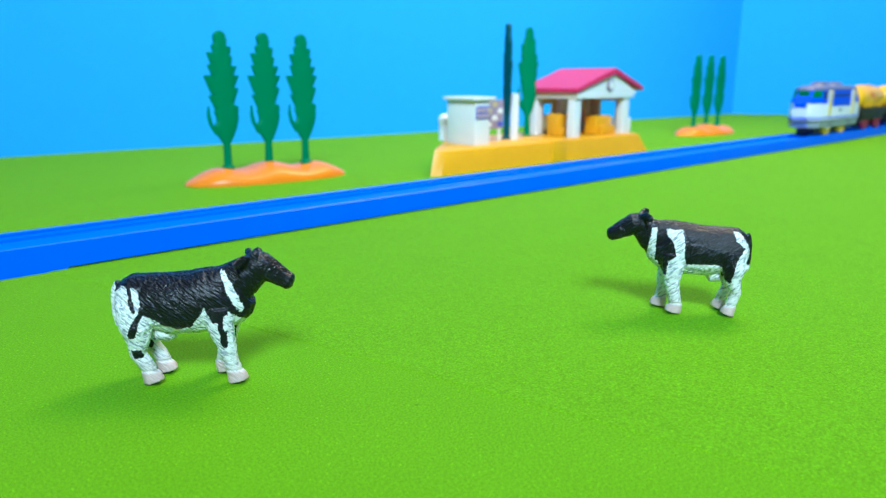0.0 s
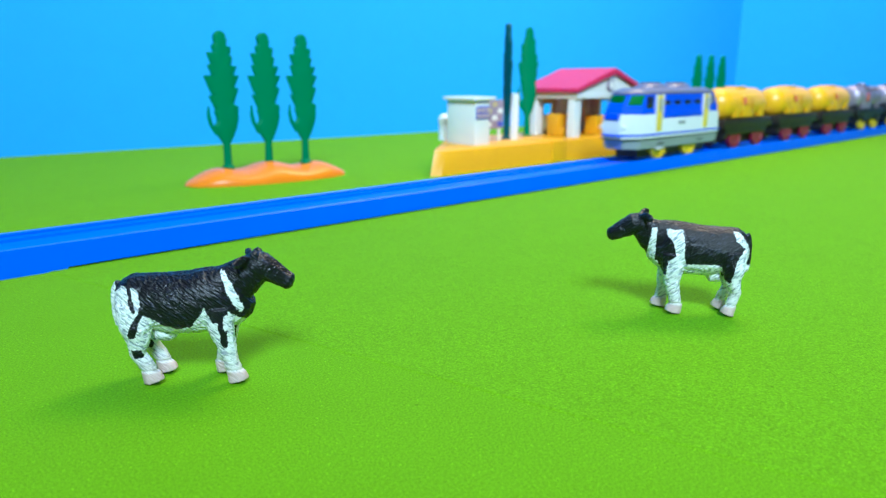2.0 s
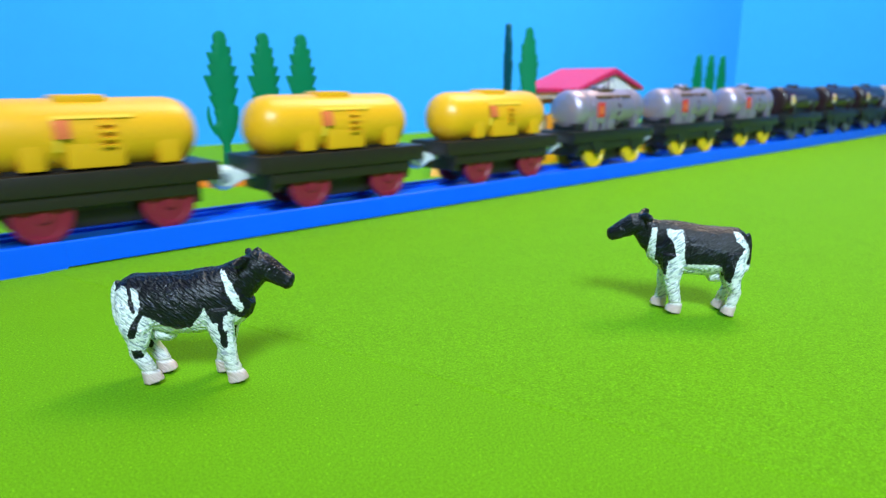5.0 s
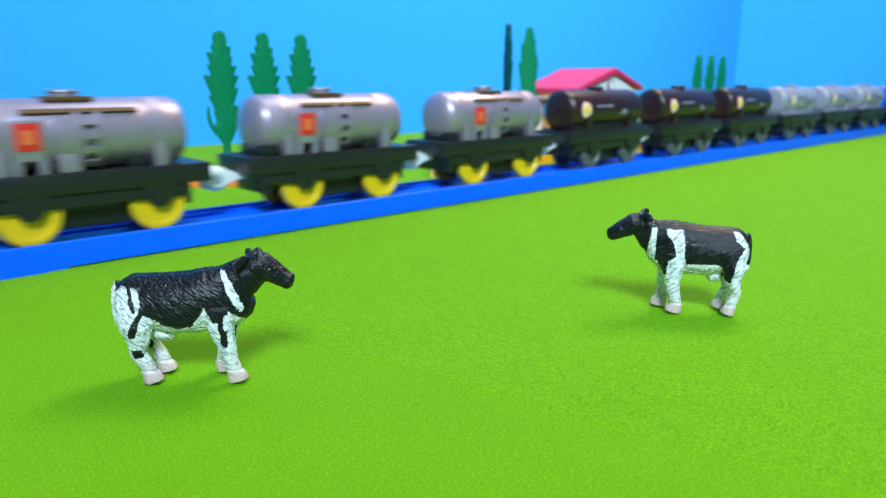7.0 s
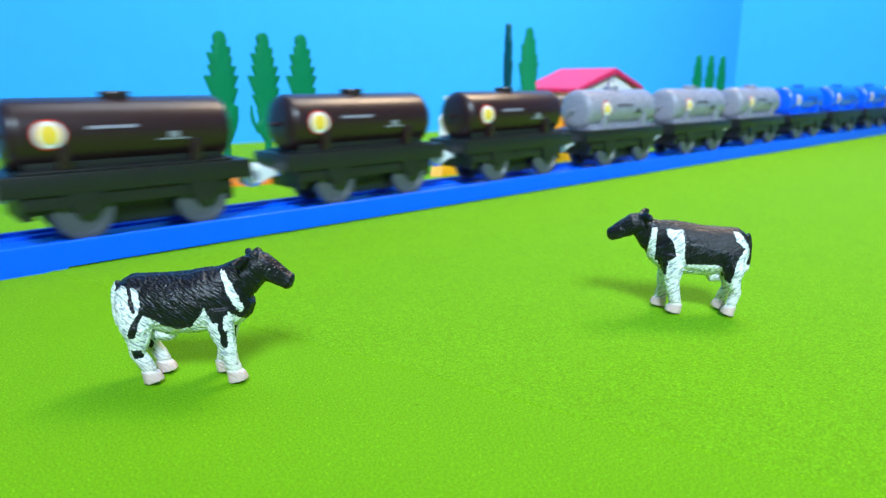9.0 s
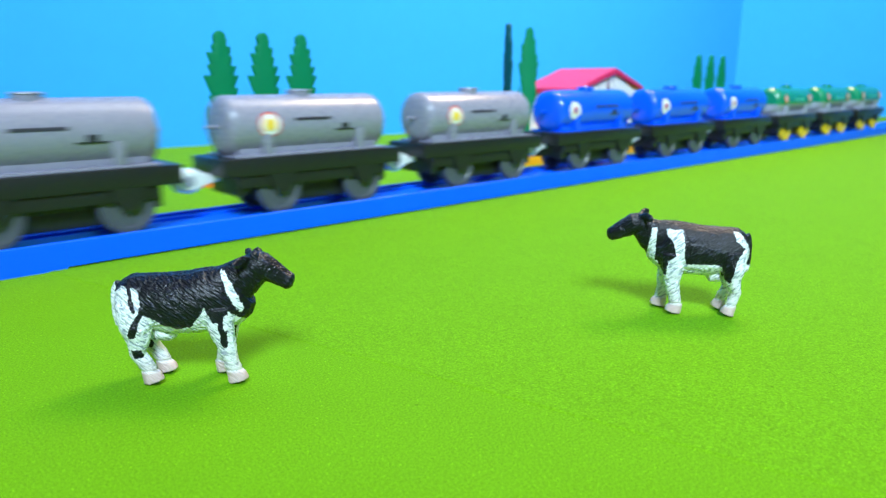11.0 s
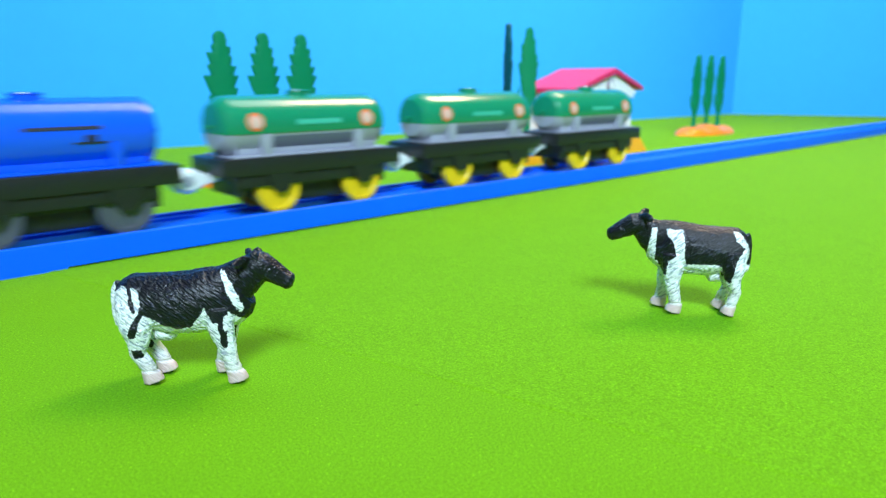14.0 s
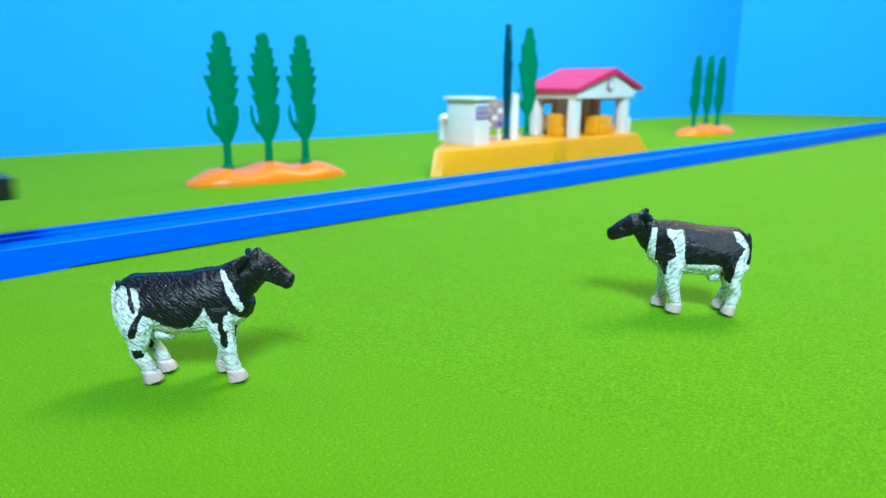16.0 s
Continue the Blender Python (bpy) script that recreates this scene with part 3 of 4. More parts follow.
def travel(t):
    """Smooth curve through TRAVEL."""
    n = len(TRAVEL)
    i = max(k for k in range(n - 1) if TRAVEL[k][0] <= t + 1e-9)
    (t0, a), (t1, b) = TRAVEL[i], TRAVEL[i + 1]
    (tp, p), (tn, q) = TRAVEL[max(0, i - 1)], TRAVEL[min(n - 1, i + 2)]
    va, vb = (b - p) / (t1 - tp), (q - a) / (tn - t0)
    d, s = t1 - t0, (t - t0) / (t1 - t0)
    return a * (1 + 2 * s) * (1 - s) ** 2 + va * d * s * (1 - s) ** 2 + b * s * s * (3 - 2 * s) - vb * d * s * s * (1 - s)


# ---- trees on their mounds ----
def flat_tree(parent_name, m, H=0.089, W=0.0112, mat="tree", cutback=0.33, label="", group=""):
    """A moulded tree: a lens-shaped blade with upswept leaf lobes on both edges and a round stem."""
    t = empty(parent_name, m, label, "toy tree", group)
    part("trunk", lathe([(-0.002, 0.0042), (0.001, 0.0040), (0.002, 0.0028), (H * 0.16, 0.0025), (H * 0.30, 0.0022)], "Z", (0, 0, 0), 14), mat, t)
    k = W / 0.0105
    z0, span = H * 0.17, H * 0.83
    env = [(0.0, 1.6), (0.06, 4.2), (0.14, 7.2), (0.22, 9.0), (0.30, 9.6), (0.42, 10.8), (0.56, 10.8), (0.68, 9.8), (0.80, 7.8), (0.88, 5.6), (0.95, 4.6), (0.985, 3.0), (1.0, 1.0)]
    notches = {-1: (0.10, 0.30, 0.43, 0.585, 0.70, 0.80, 0.885, 0.95), 1: (0.10, 0.345, 0.49, 0.585, 0.675, 0.775, 0.865, 0.945)}

    def reach(side, u):
        """Half width at the height u: each lobe widens upwards to its tip, then falls back."""
        w = float(np.interp(u, [e[0] for e in env], [e[1] for e in env])) * 0.001 * k
        ns = notches[side]
        for a, b in zip(ns, ns[1:]):
            if a <= u < b:
                f = (u - a) / (b - a)
                w *= 0.95 + 0.09 * math.sin(23 * a + 2 * side) * (a > 0.2)
                low = cutback if a > 0.2 else 0.0
                return w * (1 - low * (1 - min(1.0, f / 0.75)) ** 0.9 if f < 0.86 else 1 - cutback * ((f - 0.86) / 0.14) ** 0.8)
        return w
    outline = []
    for side, us in ((1, np.linspace(0, 1, 90)), (-1, np.linspace(1, 0, 90))):
        for u in us:
            w = reach(side, u)
            if side < 0 and 0.17 < u < 0.30:
                w *= 1 - 0.40 * math.sin(math.pi * (u - 0.17) / 0.13)
            outline.append((side * w, z0 + u * span + 0.0040 * (w / (0.0108 * k)) ** 2 * (0.25 < u < 0.93)))
    bm = bmesh.new()
    add_rings(bm, [[(x * q, y, z) for x, z in outline] for q, y in ((0.50, -0.0022), (0.85, -0.0016), (1.0, -0.0006), (1.0, 0.0006), (0.85, 0.0016), (0.50, 0.0022))])
    part("crown", bm, mat, t, "upswept leaf lobes along both edges")
    # a slim outer branch that stands off the crown
    bm = bmesh.new()
    add_tube(bm, [(-0.0055 * k, 0, z0 + 0.10 * span, 0.0016, 0.0013), (-0.0090 * k, 0, z0 + 0.19 * span, 0.0014, 0.0012), (-0.0102 * k, 0, z0 + 0.27 * span, 0.0013, 0.0010), (-0.0098 * k, 0, z0 + 0.35 * span, 0.0006, 0.0005)], 8)
    part("branch", bm, mat, t)
    return t


def mound(m, label):
    """A long low lump with three swellings."""
    ob = empty("tree_mound", m, label, "toy base", "tree mounds")
    bm = bmesh.new()
    nx, na = 40, 20
    rings = []
    for i in range(nx + 1):
        u = -1 + 2 * i / nx
        e = max(0.0, 1 - abs(u) ** 2.6)
        wy = 0.0225 * e ** 0.55 + 0.0006
        hz = (0.0105 + 0.0018 * math.cos(u * math.pi * 3)) * e ** 0.6 + 0.0008
        rings.append([(u * 0.0590, wy * math.cos(a), max(0.0, hz * math.sin(a) ** 0.8)) for a in [math.pi * k / (na - 1) for k in range(na)]])
    add_rings(bm, rings)
    part("mound_body", bm, "orange", ob)
    return ob


def tree_row(cx, cy, turn, xs, tlabel):
    m = pose(cx, cy, 0, 0, 0, turn)
    mound(m, "glossy orange plastic mound holding three toy trees")
    for x in xs:
        flat_tree("toy_tree", m @ pose(x, 0, 0.0105), label=tlabel, group="trees on a mound")


tree_row(0.238, 0.440, -6, (-0.0290, 0.0005, 0.0285), "green plastic poplar tree on an orange mound")
tree_row(0.8690, 0.4375, -3, (-0.0295, 0.0, 0.0285), "dark green plastic poplar tree on an orange mound")


# ---- the station ----
def station():
    st = empty("station_platform", pose(0, 0, 0), "yellow plastic toy station platform beside the track", "toy platform")
    bm = bmesh.new()
    plan = [(0.3295, 0.3720), (0.3360, 0.3672), (0.4000, 0.3660), (0.6120, 0.3660), (0.6160, 0.3700), (0.6100, 0.4460), (0.6040, 0.4520), (0.4200, 0.4520), (0.4080, 0.4480)]
    add_rings(bm, [[(x + (dx if x < 0.41 else -dx2 if x > 0.5 else 0), y + (dy if y < 0.4 else -dy), z) for x, y in plan]
                   for z, dx, dx2, dy in ((0.0, 0.0, 0.0, 0.0), (0.0165, 0.0055, 0.0150, 0.0015), (0.0180, 0.0062, 0.0165, 0.0020), (0.0186, 0.0076, 0.0190, 0.0035))])
    part("platform_body", bm, "station_yellow", st)
    part("platform_bay", box(0.462, 0.482, 0.3655, 0.40, 0.0002, 0.0192, r=0.0012), "station_yellow", st)
    # kiosk
    k = empty("station_kiosk", pose(0, 0, 0), "cream plastic toy kiosk with a small window on the platform", "toy kiosk")
    part("kiosk_body", box(0.3850, 0.4010, 0.3815, 0.4135, 0.0184, 0.0535, r=0.0008), "cream", k)
    part("kiosk_roof", box(0.3815, 0.4048, 0.3780, 0.4150, 0.0533, 0.0558, r=0.0010), "cream", k)
    wd = part("kiosk_window", box(0.3858, 0.4002, 0.3808, 0.3822, 0.0385, 0.0485, r=0.0003), "ink_blue", k, "purple-blue window")
    for x in (0.3884, 0.3930, 0.3976):
        for z in (0.0413, 0.0457):
            part("pane", box(x - 0.0015, x + 0.0015, 0.3803, 0.3812, z - 0.0016, z + 0.0016, r=0.0002), "mauve_pink", wd)
    part("timetable_board", box(0.4150, 0.4370, 0.3995, 0.4020, 0.0290, 0.0525, r=0.0006), "mauve", k, "grey notice board")
    part("board_post", box(0.4490, 0.4548, 0.3980, 0.4025, 0.0184, 0.0572, r=0.0006), "white", k)
    for i in range(3):
        for j in range(4):
            if (i + j) % 2 == 0:
                part("notice", box(0.4165 + 0.0067 * i, 0.4220 + 0.0067 * i, 0.3988, 0.3998, 0.0305 + 0.0055 * j, 0.0345 + 0.0055 * j), ("cream", "ink_blue", "tan")[(i * 2 + j) % 3], k)
    part("board_foot", box(0.4190, 0.4210, 0.4000, 0.4015, 0.0184, 0.0295), "cream", k)
    part("board_foot", box(0.4320, 0.4340, 0.4000, 0.4015, 0.0184, 0.0295), "cream", k)
    lamp = empty("platform_post", pose(0.4040, 0.4370, 0.0184), "white plastic post on the platform", "toy post")
    part("post", lathe([(0, 0.0055), (0.010, 0.0050), (0.014, 0.0050), (0.0155, 0.0058), (0.019, 0.0055), (0.0215, 0.0030), (0.0225, 0.001)], "Z", (0, 0, 0), 16), "white", lamp)
    # shelter
    h = empty("station_shelter", pose(0, 0, 0), "cream plastic toy waiting shelter with a red gabled roof", "toy shelter")
    X0, X1, Y0, Y1, ZB, ZE = 0.506, 0.592, 0.3770, 0.4290, 0.0184, 0.0565
    for x, y in ((X0 + 0.004, Y0 + 0.004), (X1 - 0.005, Y0 + 0.004), (X0 + 0.004, Y1 - 0.004), (X1 - 0.005, Y1 - 0.004), (0.5465, Y1 - 0.004)):
        part("column", box(x - 0.0048, x + 0.0048, y - 0.004, y + 0.004, ZB, ZE, r=0.0006), "cream", h)
    for y in (Y0, Y1):
        part("beam", box(X0 - 0.002, X1 + 0.002, y - 0.003, y + 0.003, 0.0525, ZE + 0.001, r=0.0005), "cream", h)
        xm = (X0 + X1) / 2 + 0.010
        bm = bmesh.new()
        add_rings(bm, [[(X0 - 0.004, yy, ZE), (X1 + 0.008, yy, ZE), (xm + 0.002, yy, 0.0752)] for yy in (y - 0.0025, y + 0.0025)])
        part("gable", bm, "cream", h)
    for x in (X0, X1):
        part("beam", box(x - 0.002, x + 0.004, Y0 + 0.003, Y1 - 0.003, 0.0525, ZE + 0.001, r=0.0005), "cream", h)
    xm = 0.5575
    bm = bmesh.new()
    add_rings(bm, [[(0.5000, yy, 0.0575), (0.5000, yy, 0.0612), (xm, yy, 0.0795), (0.6050, yy, 0.0625), (0.6050, yy, 0.0588), (xm, yy, 0.0752)] for yy in (0.3705, 0.4350)])
    bmesh.ops.bevel(bm, geom=bm.edges[:], offset=0.0007, segments=2, affect="EDGES")
    part("roof", bm, "roof_red", h, "raspberry red gabled roof")
    part("clock", lathe([(-0.0012, 0.0048), (0.0012, 0.0048), (0.0014, 0.0036)], "Y", (0.5520, 0.3726, 0.0640), 24), "mauve", h, "round clock on the gable")
    part("clock_face", lathe([(-0.0015, 0.0036), (-0.0010, 0.0036)], "Y", (0.5520, 0.3726, 0.0640), 24), "cream", h)
    # rear and side walls with window openings
    part("back_wall", box(X0, X1 - 0.001, Y1 - 0.003, Y1, ZB, 0.0362, r=0.0004), "tan", h)
    for x0, x1 in ((X0, 0.5225), (0.5365, 0.5405), (0.5555, X1 - 0.001)):
        part("window_post", box(x0, x1, Y1 - 0.003, Y1, 0.0360, 0.0466, r=0.0004), "tan", h)
    part("lintel", box(X0, X1 - 0.001, Y1 - 0.003, Y1, 0.0464, 0.0528, r=0.0004), "tan", h)
    for y0, y1, z0, z1 in ((Y0 + 0.008, 0.3915, ZB, 0.0528), (0.4100, Y1 - 0.008, ZB, 0.0528), (0.3915, 0.4100, ZB, 0.0325), (0.3915, 0.4100, 0.0490, 0.0528)):
        part("side_wall", box(X1 - 0.002, X1 + 0.001, y0, y1, z0, z1, r=0.0003), "cream", h)
    part("side_buttress", box(X1 + 0.001, X1 + 0.008, Y0 + 0.002, Y0 + 0.012, ZB, 0.0330, r=0.0012), "cream", h)
    for x0, x1, y0, y1, z1 in ((0.510, 0.532, 0.398, 0.412, 0.0385), (0.552, 0.577, 0.386, 0.400, 0.0358)):
        b = empty("station_bench", pose(0, 0, 0), "yellow plastic bench block in the shelter", "toy bench", "benches in the shelter")
        bm = box(x0, x1, y0, y1, 0.0184, z1, r=0.0020)
        part("bench_back", bm, "station_yellow", b)
        part("bench_seat", box(x0 + 0.001, x1 - 0.001, y0 - 0.006, y0 + 0.002, 0.0184, 0.0265, r=0.0015), "station_yellow", b)


station()
flat_tree("station_tree", pose(0.4515, 0.4088, 0.0186, 0, 0, 62), H=0.0960, W=0.0088, mat="tree_dark", cutback=0.16, label="dark green plastic poplar seen edge-on at the station", group="station trees")
flat_tree("station_tree", pose(0.4939, 0.4219, 0.0186, 0, 0, -30), H=0.0960, W=0.0092, cutback=0.18, label="green plastic poplar tree at the station shelter", group="station trees")


# ---- cows ----
def inside(poly, x, z):
    hit = False
    for (ax, az), (bx, bz) in zip(poly, poly[1:] + poly[:1]):
        if (az > z) != (bz > z) and x < (bx - ax) * (z - az) / (bz - az) + ax:
            hit = not hit
    return hit


def cow(name, m, feet, head, black, white, label, size=1.0, rear=1.0, rump=0.0):
    """A moulded calf in millimetres: x forward, z up. Joined, remeshed to one skin, then its coat is worked out point by point."""
    bm = bmesh.new()
    add_tube(bm, [(-15.8, 0, 18.6, 2.2, 1.8), (-14.8, 0, 18.4, 4.4, 3.4), (-12.5, 0, 18.2, 6.0, 4.6), (-8.5, 0, 18.0, 6.3, 5.2), (-4, 0, 17.5, 6.9, 5.8), (1, 0, 17.6, 7.1, 5.9), (5, 0, 18.2, 7.4, 5.5),
                  (9, 0, 19.0, 6.9, 4.7), (10.8, 0, 19.8, 5.8, 3.8), (11.8, 0, 20.6, 4.2, 3.0)], 20)
    add_tube(bm, head["neck"], 16)
    add_tube(bm, head["head"], 16)
    for s in (-1, 1):
        e = head["ear"]
        add_tube(bm, [(e[0], s * 2.0, e[1], 1.3, 0.7), (e[0] - 0.8, s * 3.6, e[1] + 0.5, 1.5, 0.6), (e[0] - 1.6, s * 5.2, e[1] + 0.3, 1.1, 0.5), (e[0] - 2.0, s * 6.0, e[1], 0.4, 0.3)], 10)
        h0 = head["horn"]
        add_tube(bm, [(h0[0], s * 1.2, h0[1] - 1.0, 1.2, 1.2), (h0[0], s * 1.4, h0[1] + 0.2, 1.0, 1.0), (h0[0] + 0.1, s * 1.5, h0[1] + 0.7, 0.4, 0.4)], 10)
    for (x, s, kind) in feet:
        if kind == "f":
            add_tube(bm, [(7.0, s * 3.0, 17.0, 4.0, 2.6), (7.2 + 0.1 * (x - 8), s * 3.4, 12.5, 2.9, 2.2), (7.6 + 0.35 * (x - 8), s * 3.3, 8.2, 2.1, 1.7), (7.5 + 0.7 * (x - 8), s * 3.1, 4.6, 1.7, 1.5),
                          (x - 0.4, s * 3.0, 2.2, 1.9, 1.6), (x, s * 3.0, 1.4, 2.2, 1.8), (x + 0.3, s * 3.0, 0.05, 2.4, 1.9)], 14)
        else:
            add_tube(bm, [(-10.5, s * 3.0, 17.5, 4.6, 2.6), (-11.0, s * 3.7, 12.8, 3.6, 2.4), (-10.6 + 0.2 * (x + 8), s * 3.5, 9.3, 2.4, 1.8), (-10.8 + 0.6 * (x + 8), s * 3.2, 6.6, 1.8, 1.5), (x - 1.0, s * 3.0, 3.8, 1.7, 1.5),
                          (x - 0.4, s * 3.0, 1.9, 2.0, 1.6), (x, s * 3.0, 1.2, 2.2, 1.8), (x + 0.3, s * 3.0, 0.05, 2.4, 1.9)], 14)
    add_tube(bm, [(-8.5, 0, 12.0, 1.0, 1.0), (-7.0, 0, 10.8, 2.2, 2.6), (-4.6, 0, 10.6, 2.0, 2.4), (-3.2, 0, 11.4, 1.0, 1.0)], 12)
    add_tube(bm, [(-14.8, 0, 22.2, 1.2, 1.0), (-16.0, 0, 20.4, 1.0, 0.9), (-16.3, 0, 16.0, 0.9, 0.9), (-15.6, 0, 12.8, 1.3, 1.2), (-15.0, 0, 11.8, 0.5, 0.5)], 10)
    for v in bm.verts:
        if v.co.x < 0:
            v.co.x *= rear
        if v.co.z > 13 and v.co.x < 14:
            v.co.z += rump * min(1.0, (v.co.z - 13) / 6) * min(1.0, (14 - v.co.x) / 14)
    bmesh.ops.recalc_face_normals(bm, faces=bm.faces)
    me = bpy.data.meshes.new("raw")
    bm.to_mesh(me)
    bm.free()
    tmp = new("raw", me)
    rm = tmp.modifiers.new("skin", "REMESH")
    rm.mode, rm.voxel_size = "VOXEL", 0.22
    sm = tmp.modifiers.new("soft", "SMOOTH")
    sm.factor, sm.iterations = 0.5, 9
    skin = bpy.data.meshes.new_from_object(tmp.evaluated_get(bpy.context.evaluated_depsgraph_get()))
    bpy.data.objects.remove(tmp)
    n = len(skin.vertices)
    att = skin.color_attributes.new("coat", "FLOAT_COLOR", "POINT")
    places = [v.co.copy() for v in skin.vertices]
    normals = [v.normal.copy() for v in skin.vertices]
    moved = []
    for i in range(n):
        c, nv = places[i], normals[i]
        wob = noise.noise_vector(c * 0.55) * 0.25 + noise.noise_vector(c * 2.2) * 0.28
        dark = 0.0
        for ox, oz in ((-0.16, -0.12), (0.16, -0.12), (0.0, 0.2), (0.0, 0.0)):
            x, z = c.x + wob.x + ox, c.z + wob.z + oz
            if any(inside(p, x, z) for p in black) and not any(inside(p, x, z) for p in white):
                dark += 0.25
        hoof = max(0.0, min(1.0, (3.0 - c.z) / 0.8), 0.65 * min(1.0, (8.0 - c.z) / 5) * (0.5 + 0.5 * noise.noise(c * 0.35)))
        att.data[i].color = (1.0 - dark, hoof, 0, 1)
        # combed locks of moulded hair, their lie turning slowly over the body, and shallow dents
        lie = radians(38) + 0.7 * noise.noise(c * 0.16) + (0.5 if c.x > 10 else 0.0)
        along, across = c.x * math.cos(lie) - c.z * math.sin(lie), c.x * math.sin(lie) + c.z * math.cos(lie)
        f = noise.noise(Vector((along * 0.42, c.y * 0.9, across * 1.55)))
        g = noise.noise(Vector((along * 0.8, c.y * 1.6 + 7, across * 2.9)))
        fur = 1.0 if c.z > 4.5 else 0.35
        moved.extend(c + nv * (fur * (0.17 * f + 0.09 * g) + 0.10 * noise.noise(c * 0.5) - 0.22 * math.exp(-((c.z - 2.9) / 0.3) ** 2)))
    skin.vertices.foreach_set("co", moved)
    lift = -min(moved[2::3])
    skin.transform(Matrix.Diagonal((0.001 * size, 0.001 * size, 0.001 * size, 1)) @ Matrix.Translation((0, 0, lift)))
    for p in skin.polygons:
        p.use_smooth = True
    skin.materials.clear()
    skin.materials.append(COAT)
    ob = new(name, skin)
    ob.matrix_basis = m
    return tagged(ob, label, "toy cow", "toy cows")


def coat_material():
    m = bpy.data.materials.new("painted_cow_coat")
    m.use_nodes = True
    nt = m.node_tree
    b = nt.nodes["Principled BSDF"]
    at = nt.nodes.new("ShaderNodeAttribute")
    at.attribute_name = "coat"
    sep = nt.nodes.new("ShaderNodeSeparateColor")
    nt.links.new(at.outputs["Color"], sep.inputs["Color"])
    tc = nt.nodes.new("ShaderNodeTexCoord")
    mp = nt.nodes.new("ShaderNodeMapping")
    mp.vector_type = "TEXTURE"
    mp.inputs["Rotation"].default_value = (0, radians(38), 0)
    mp.inputs["Scale"].default_value = (1 / 420, 1 / 1300, 1 / 2300)
    nt.links.new(tc.outputs["Object"], mp.inputs["Vector"])
    hair = nt.nodes.new("ShaderNodeTexNoise")
    hair.inputs["Scale"].default_value = 1.0
    hair.inputs["Detail"].default_value = 3.0
    nt.links.new(mp.outputs["Vector"], hair.inputs["Vector"])
    sharp = nt.nodes.new("ShaderNodeMapRange")
    sharp.inputs["From Min"].default_value = 0.35
    sharp.inputs["From Max"].default_value = 0.65
    nt.links.new(sep.outputs["Red"], sharp.inputs["Value"])
    # white hair: bluish shade of the grooves is mixed into the colour
    white = nt.nodes.new("ShaderNodeMix")
    white.data_type = "RGBA"
    white.inputs["A"].default_value = (0.30, 0.35, 0.40, 1)
    white.inputs["B"].default_value = (0.86, 0.88, 0.88, 1)
    wr = nt.nodes.new("ShaderNodeMapRange")
    wr.inputs["From Min"].default_value = 0.37
    wr.inputs["From Max"].default_value = 0.50
    nt.links.new(hair.outputs["Fac"], wr.inputs["Value"])
    nt.links.new(wr.outputs["Result"], white.inputs["Factor"])
    # black hair: bluish glints along the ridges are mixed into the colour
    dark = nt.nodes.new("ShaderNodeMix")
    dark.data_type = "RGBA"
    dark.inputs["A"].default_value = (0.005, 0.005, 0.009, 1)
    dark.inputs["B"].default_value = (0.030, 0.033, 0.060, 1)
    dr = nt.nodes.new("ShaderNodeMapRange")
    dr.inputs["From Min"].default_value = 0.57
    dr.inputs["From Max"].default_value = 0.68
    nt.links.new(hair.outputs["Fac"], dr.inputs["Value"])
    nt.links.new(dr.outputs["Result"], dark.inputs["Factor"])
    pink = nt.nodes.new("ShaderNodeMix")
    pink.data_type = "RGBA"
    pink.inputs["B"].default_value = (0.66, 0.49, 0.45, 1)
    nt.links.new(white.outputs["Result"], pink.inputs["A"])
    nt.links.new(sep.outputs["Green"], pink.inputs["Factor"])
    mix = nt.nodes.new("ShaderNodeMix")
    mix.data_type = "RGBA"
    nt.links.new(sharp.outputs["Result"], mix.inputs["Factor"])
    nt.links.new(dark.outputs["Result"], mix.inputs["A"])
    nt.links.new(pink.outputs["Result"], mix.inputs["B"])
    nt.links.new(mix.outputs["Result"], b.inputs["Base Color"])
    b.inputs["Roughness"].default_value = 0.29
    b.inputs["Specular IOR Level"].default_value = 0.38
    bp = nt.nodes.new("ShaderNodeBump")
    bp.inputs["Strength"].default_value = 1.0
    bp.inputs["Distance"].default_value = 0.0004
    nt.links.new(hair.outputs["Fac"], bp.inputs["Height"])
    nt.links.new(bp.outputs["Normal"], b.inputs["Normal"])
    return m


COAT = coat_material()


def shape(text, ox, oz, k, sign=1):
    """A patch outline from 'a,b a,b ...' in tenths of a scale unit."""
    return [(sign * (float(a) - ox) / k, (oz - float(b)) / k) for a, b in (p.split(",") for p in text.split())]


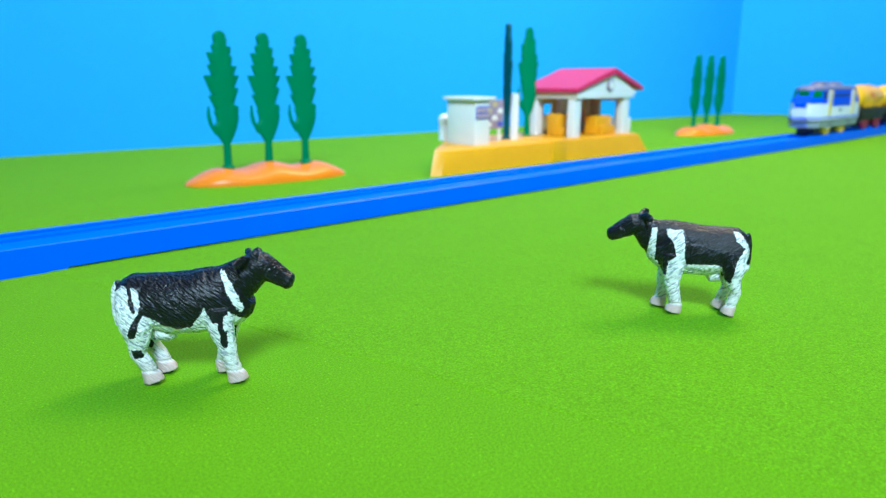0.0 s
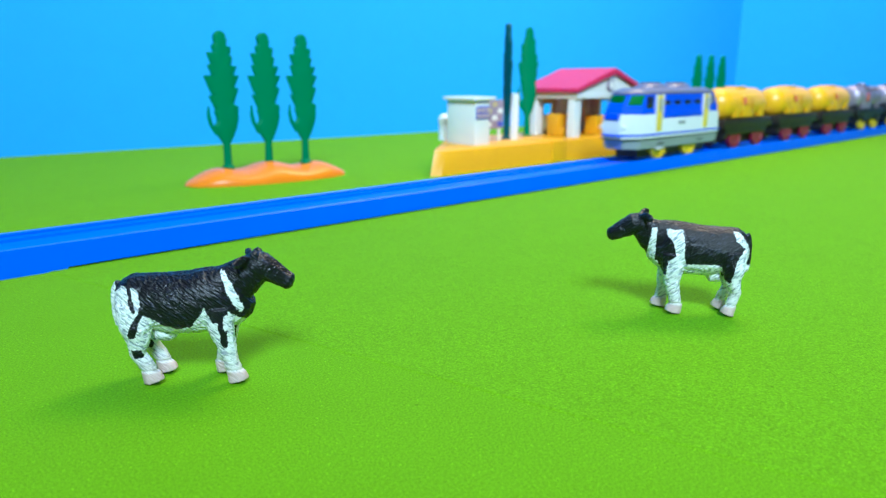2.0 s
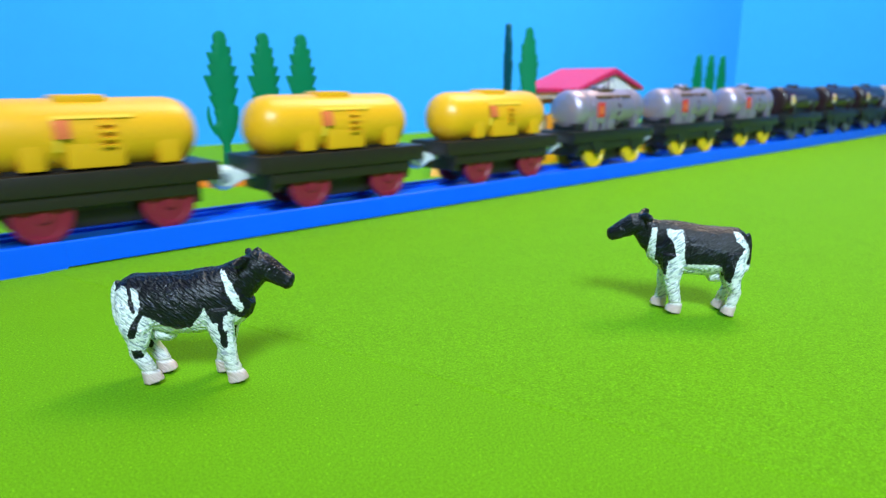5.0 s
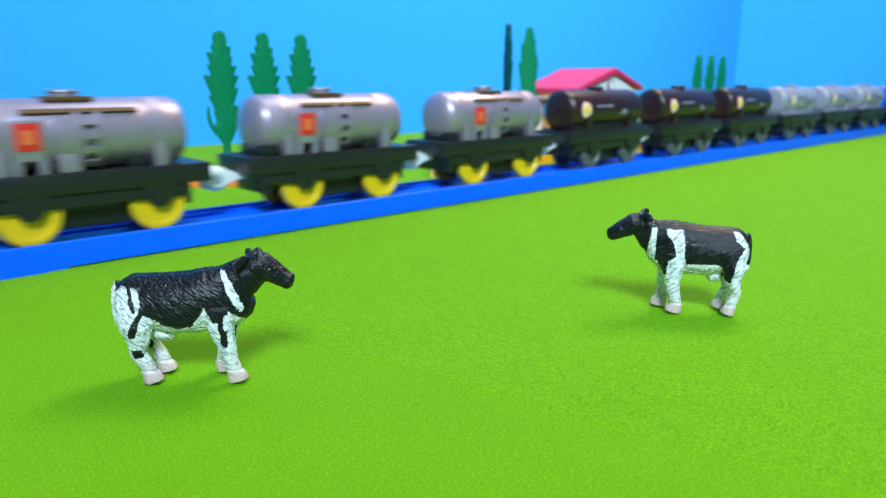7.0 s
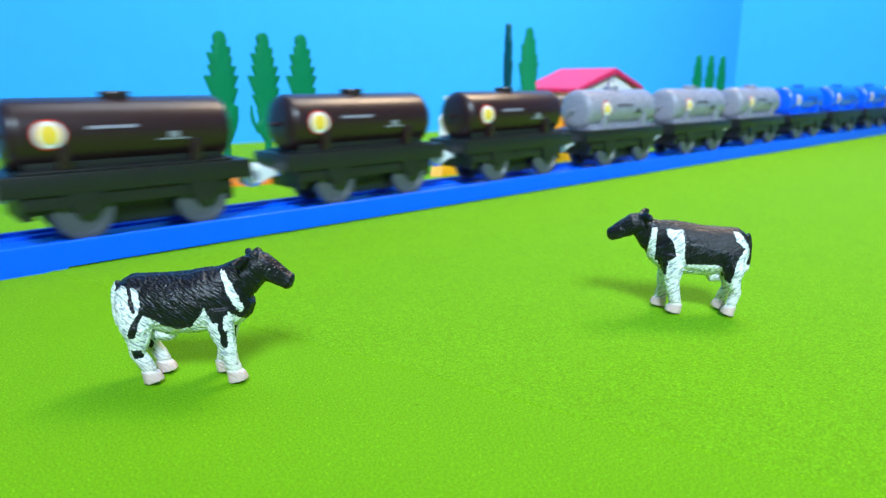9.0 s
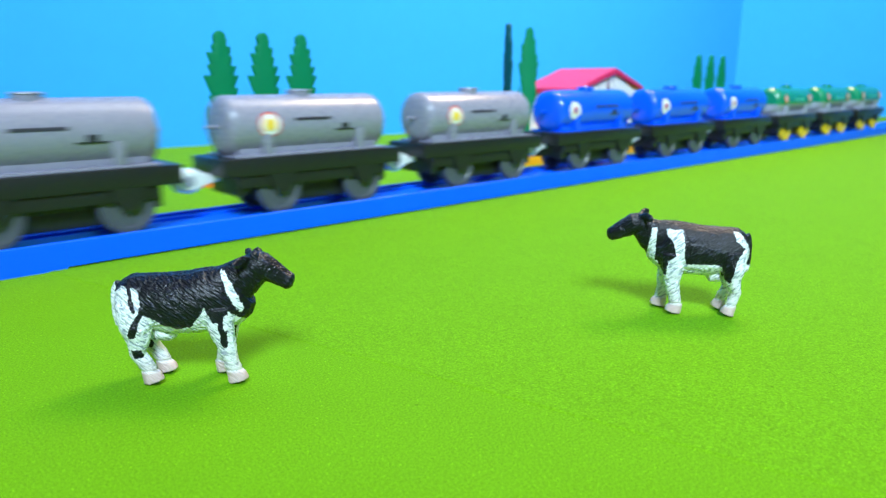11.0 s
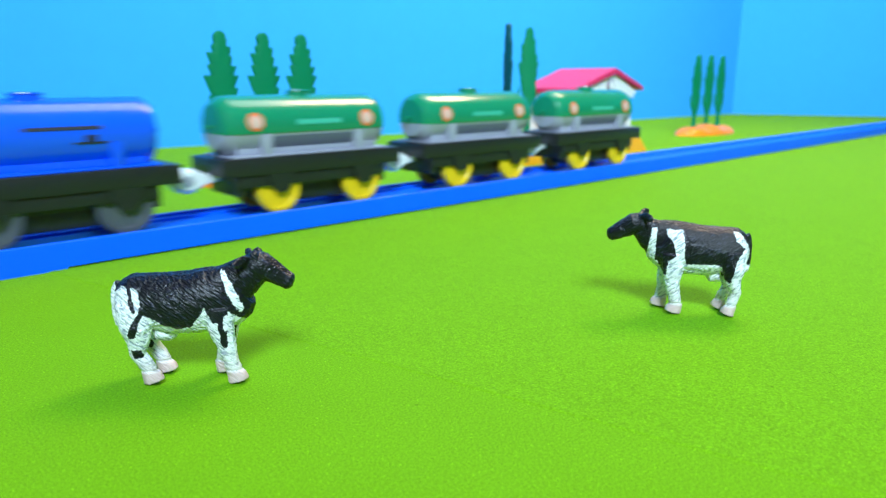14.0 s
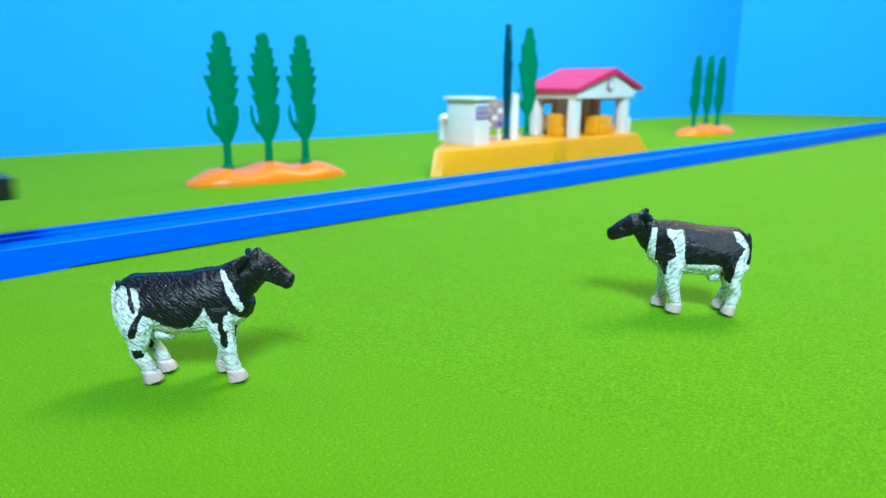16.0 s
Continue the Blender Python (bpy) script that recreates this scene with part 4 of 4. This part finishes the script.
A = lambda t: shape(t, 335, 680, 8.2)
cow("toy_cow", pose(0.0590, 0.1499, 0, 0, 0, -40.5),
    [(10.0, -1, "f"), (5.8, 1, "f"), (-8.6, -1, "r"), (-7.6, 1, "r")],
    {"neck": [(7.5, 0, 20.5, 5.0, 4.0), (10.5, 0, 22.0, 4.8, 3.4), (13.0, 0, 23.8, 4.2, 2.9), (15.0, 0, 25.2, 3.6, 2.6)],
     "head": [(13.2, 0, 26.0, 2.2, 2.2), (14.4, 0, 25.9, 3.2, 2.9), (16.4, 0, 25.6, 3.2, 2.8), (18.6, 0, 24.3, 2.6, 2.1), (20.8, 0, 22.9, 2.1, 1.8), (22.3, 0, 22.0, 1.9, 1.7), (23.0, 0, 21.7, 1.1, 1.0)],
     "ear": (13.6, 27.0), "horn": (15.2, 28.8)},
    [A("190,450 540,420 540,520 475,520 458,575 436,566 422,553 413,540 411,560 410,588 407,611 398,607 396,564 386,561 378,547 373,531 362,552 344,571 318,578 289,562 264,547 256,570 249,590 235,588 244,562 262,536 256,530 250,545 242,530 236,500 226,498 217,505 206,512 208,505"),
     A("236,612 256,614 255,629 238,630")],
    [A("398,473 408,473 426,508 440,543 431,548 414,515"), A("406,549 422,556 440,570 436,582 404,576"), A("243,499 256,505 263,530 255,540 248,522"), A("207,518 213,517 220,530 228,546 232,558 228,568 216,562 208,548")],
    "black and white painted toy calf standing on green paper", 1.035)
B = lambda t: shape(t, 1237, 560, 6.35, -1)
cow("toy_cow", pose(0.1895, 0.0943, 0.0002, 0, 0, 128),
    [(5.8, 1, "f"), (9.2, -1, "f"), (-10.6, 1, "r"), (-9.0, -1, "r")],
    {"neck": [(4, 0, 19.2, 4.2, 3.6), (7, 0, 20.3, 5.6, 4.0), (10.5, 0, 20.9, 5.3, 3.4), (13.4, 0, 21.9, 4.6, 2.9), (15.6, 0, 23.8, 3.4, 2.6)],
     "head": [(14.6, 0, 24.6, 2.0, 2.2), (16.0, 0, 24.8, 3.0, 2.8), (18.2, 0, 24.6, 3.0, 2.7), (20.6, 0, 23.2, 2.6, 2.1), (22.8, 0, 22.0, 2.2, 1.8), (24.4, 0, 21.4, 1.9, 1.6), (25.2, 0, 21.2, 1.1, 1.0)],
     "ear": (15.6, 26.8), "horn": (16.2, 27.0)},
    [B("1060,360 1345,360 1345,470 1322,470 1312,450 1318,430 1300,450 1294,470 1290,498 1280,494 1274,470 1250,466 1215,468 1204,445 1192,455 1182,462 1180,492 1172,478 1165,465 1150,472 1060,480")],
    [B("1152,408 1162,406 1160,472 1146,470"), B("1178,408 1206,408 1210,455 1196,456 1190,430 1180,420"), B("1290,408 1304,412 1316,430 1322,445 1318,470 1300,470 1300,450 1312,438 1294,425")],
    "black and white painted toy calf with white shoulder band", 1.05, 0.84, 0.3)


def motions():
    times = [k / 5 for k in range(81)]
    spin = [k / 15 for k in range(241)]
    run = [travel(t) for t in spin]
    for thing, axles, place in train:
        rows = []
        for t in times:
            x, y, a = on_track(place - travel(t))
            rows.append((t, pose(x, y, 0, 0, 0, math.degrees(a))))
        walk(thing, rows)
        for axle in axles:
            at = axle.location.copy()
            walk(axle, [(t, Matrix.Translation(at) @ Matrix.Rotation(-d / WHEEL_R, 4, "Y")) for t, d in zip(spin, run)])


motions()
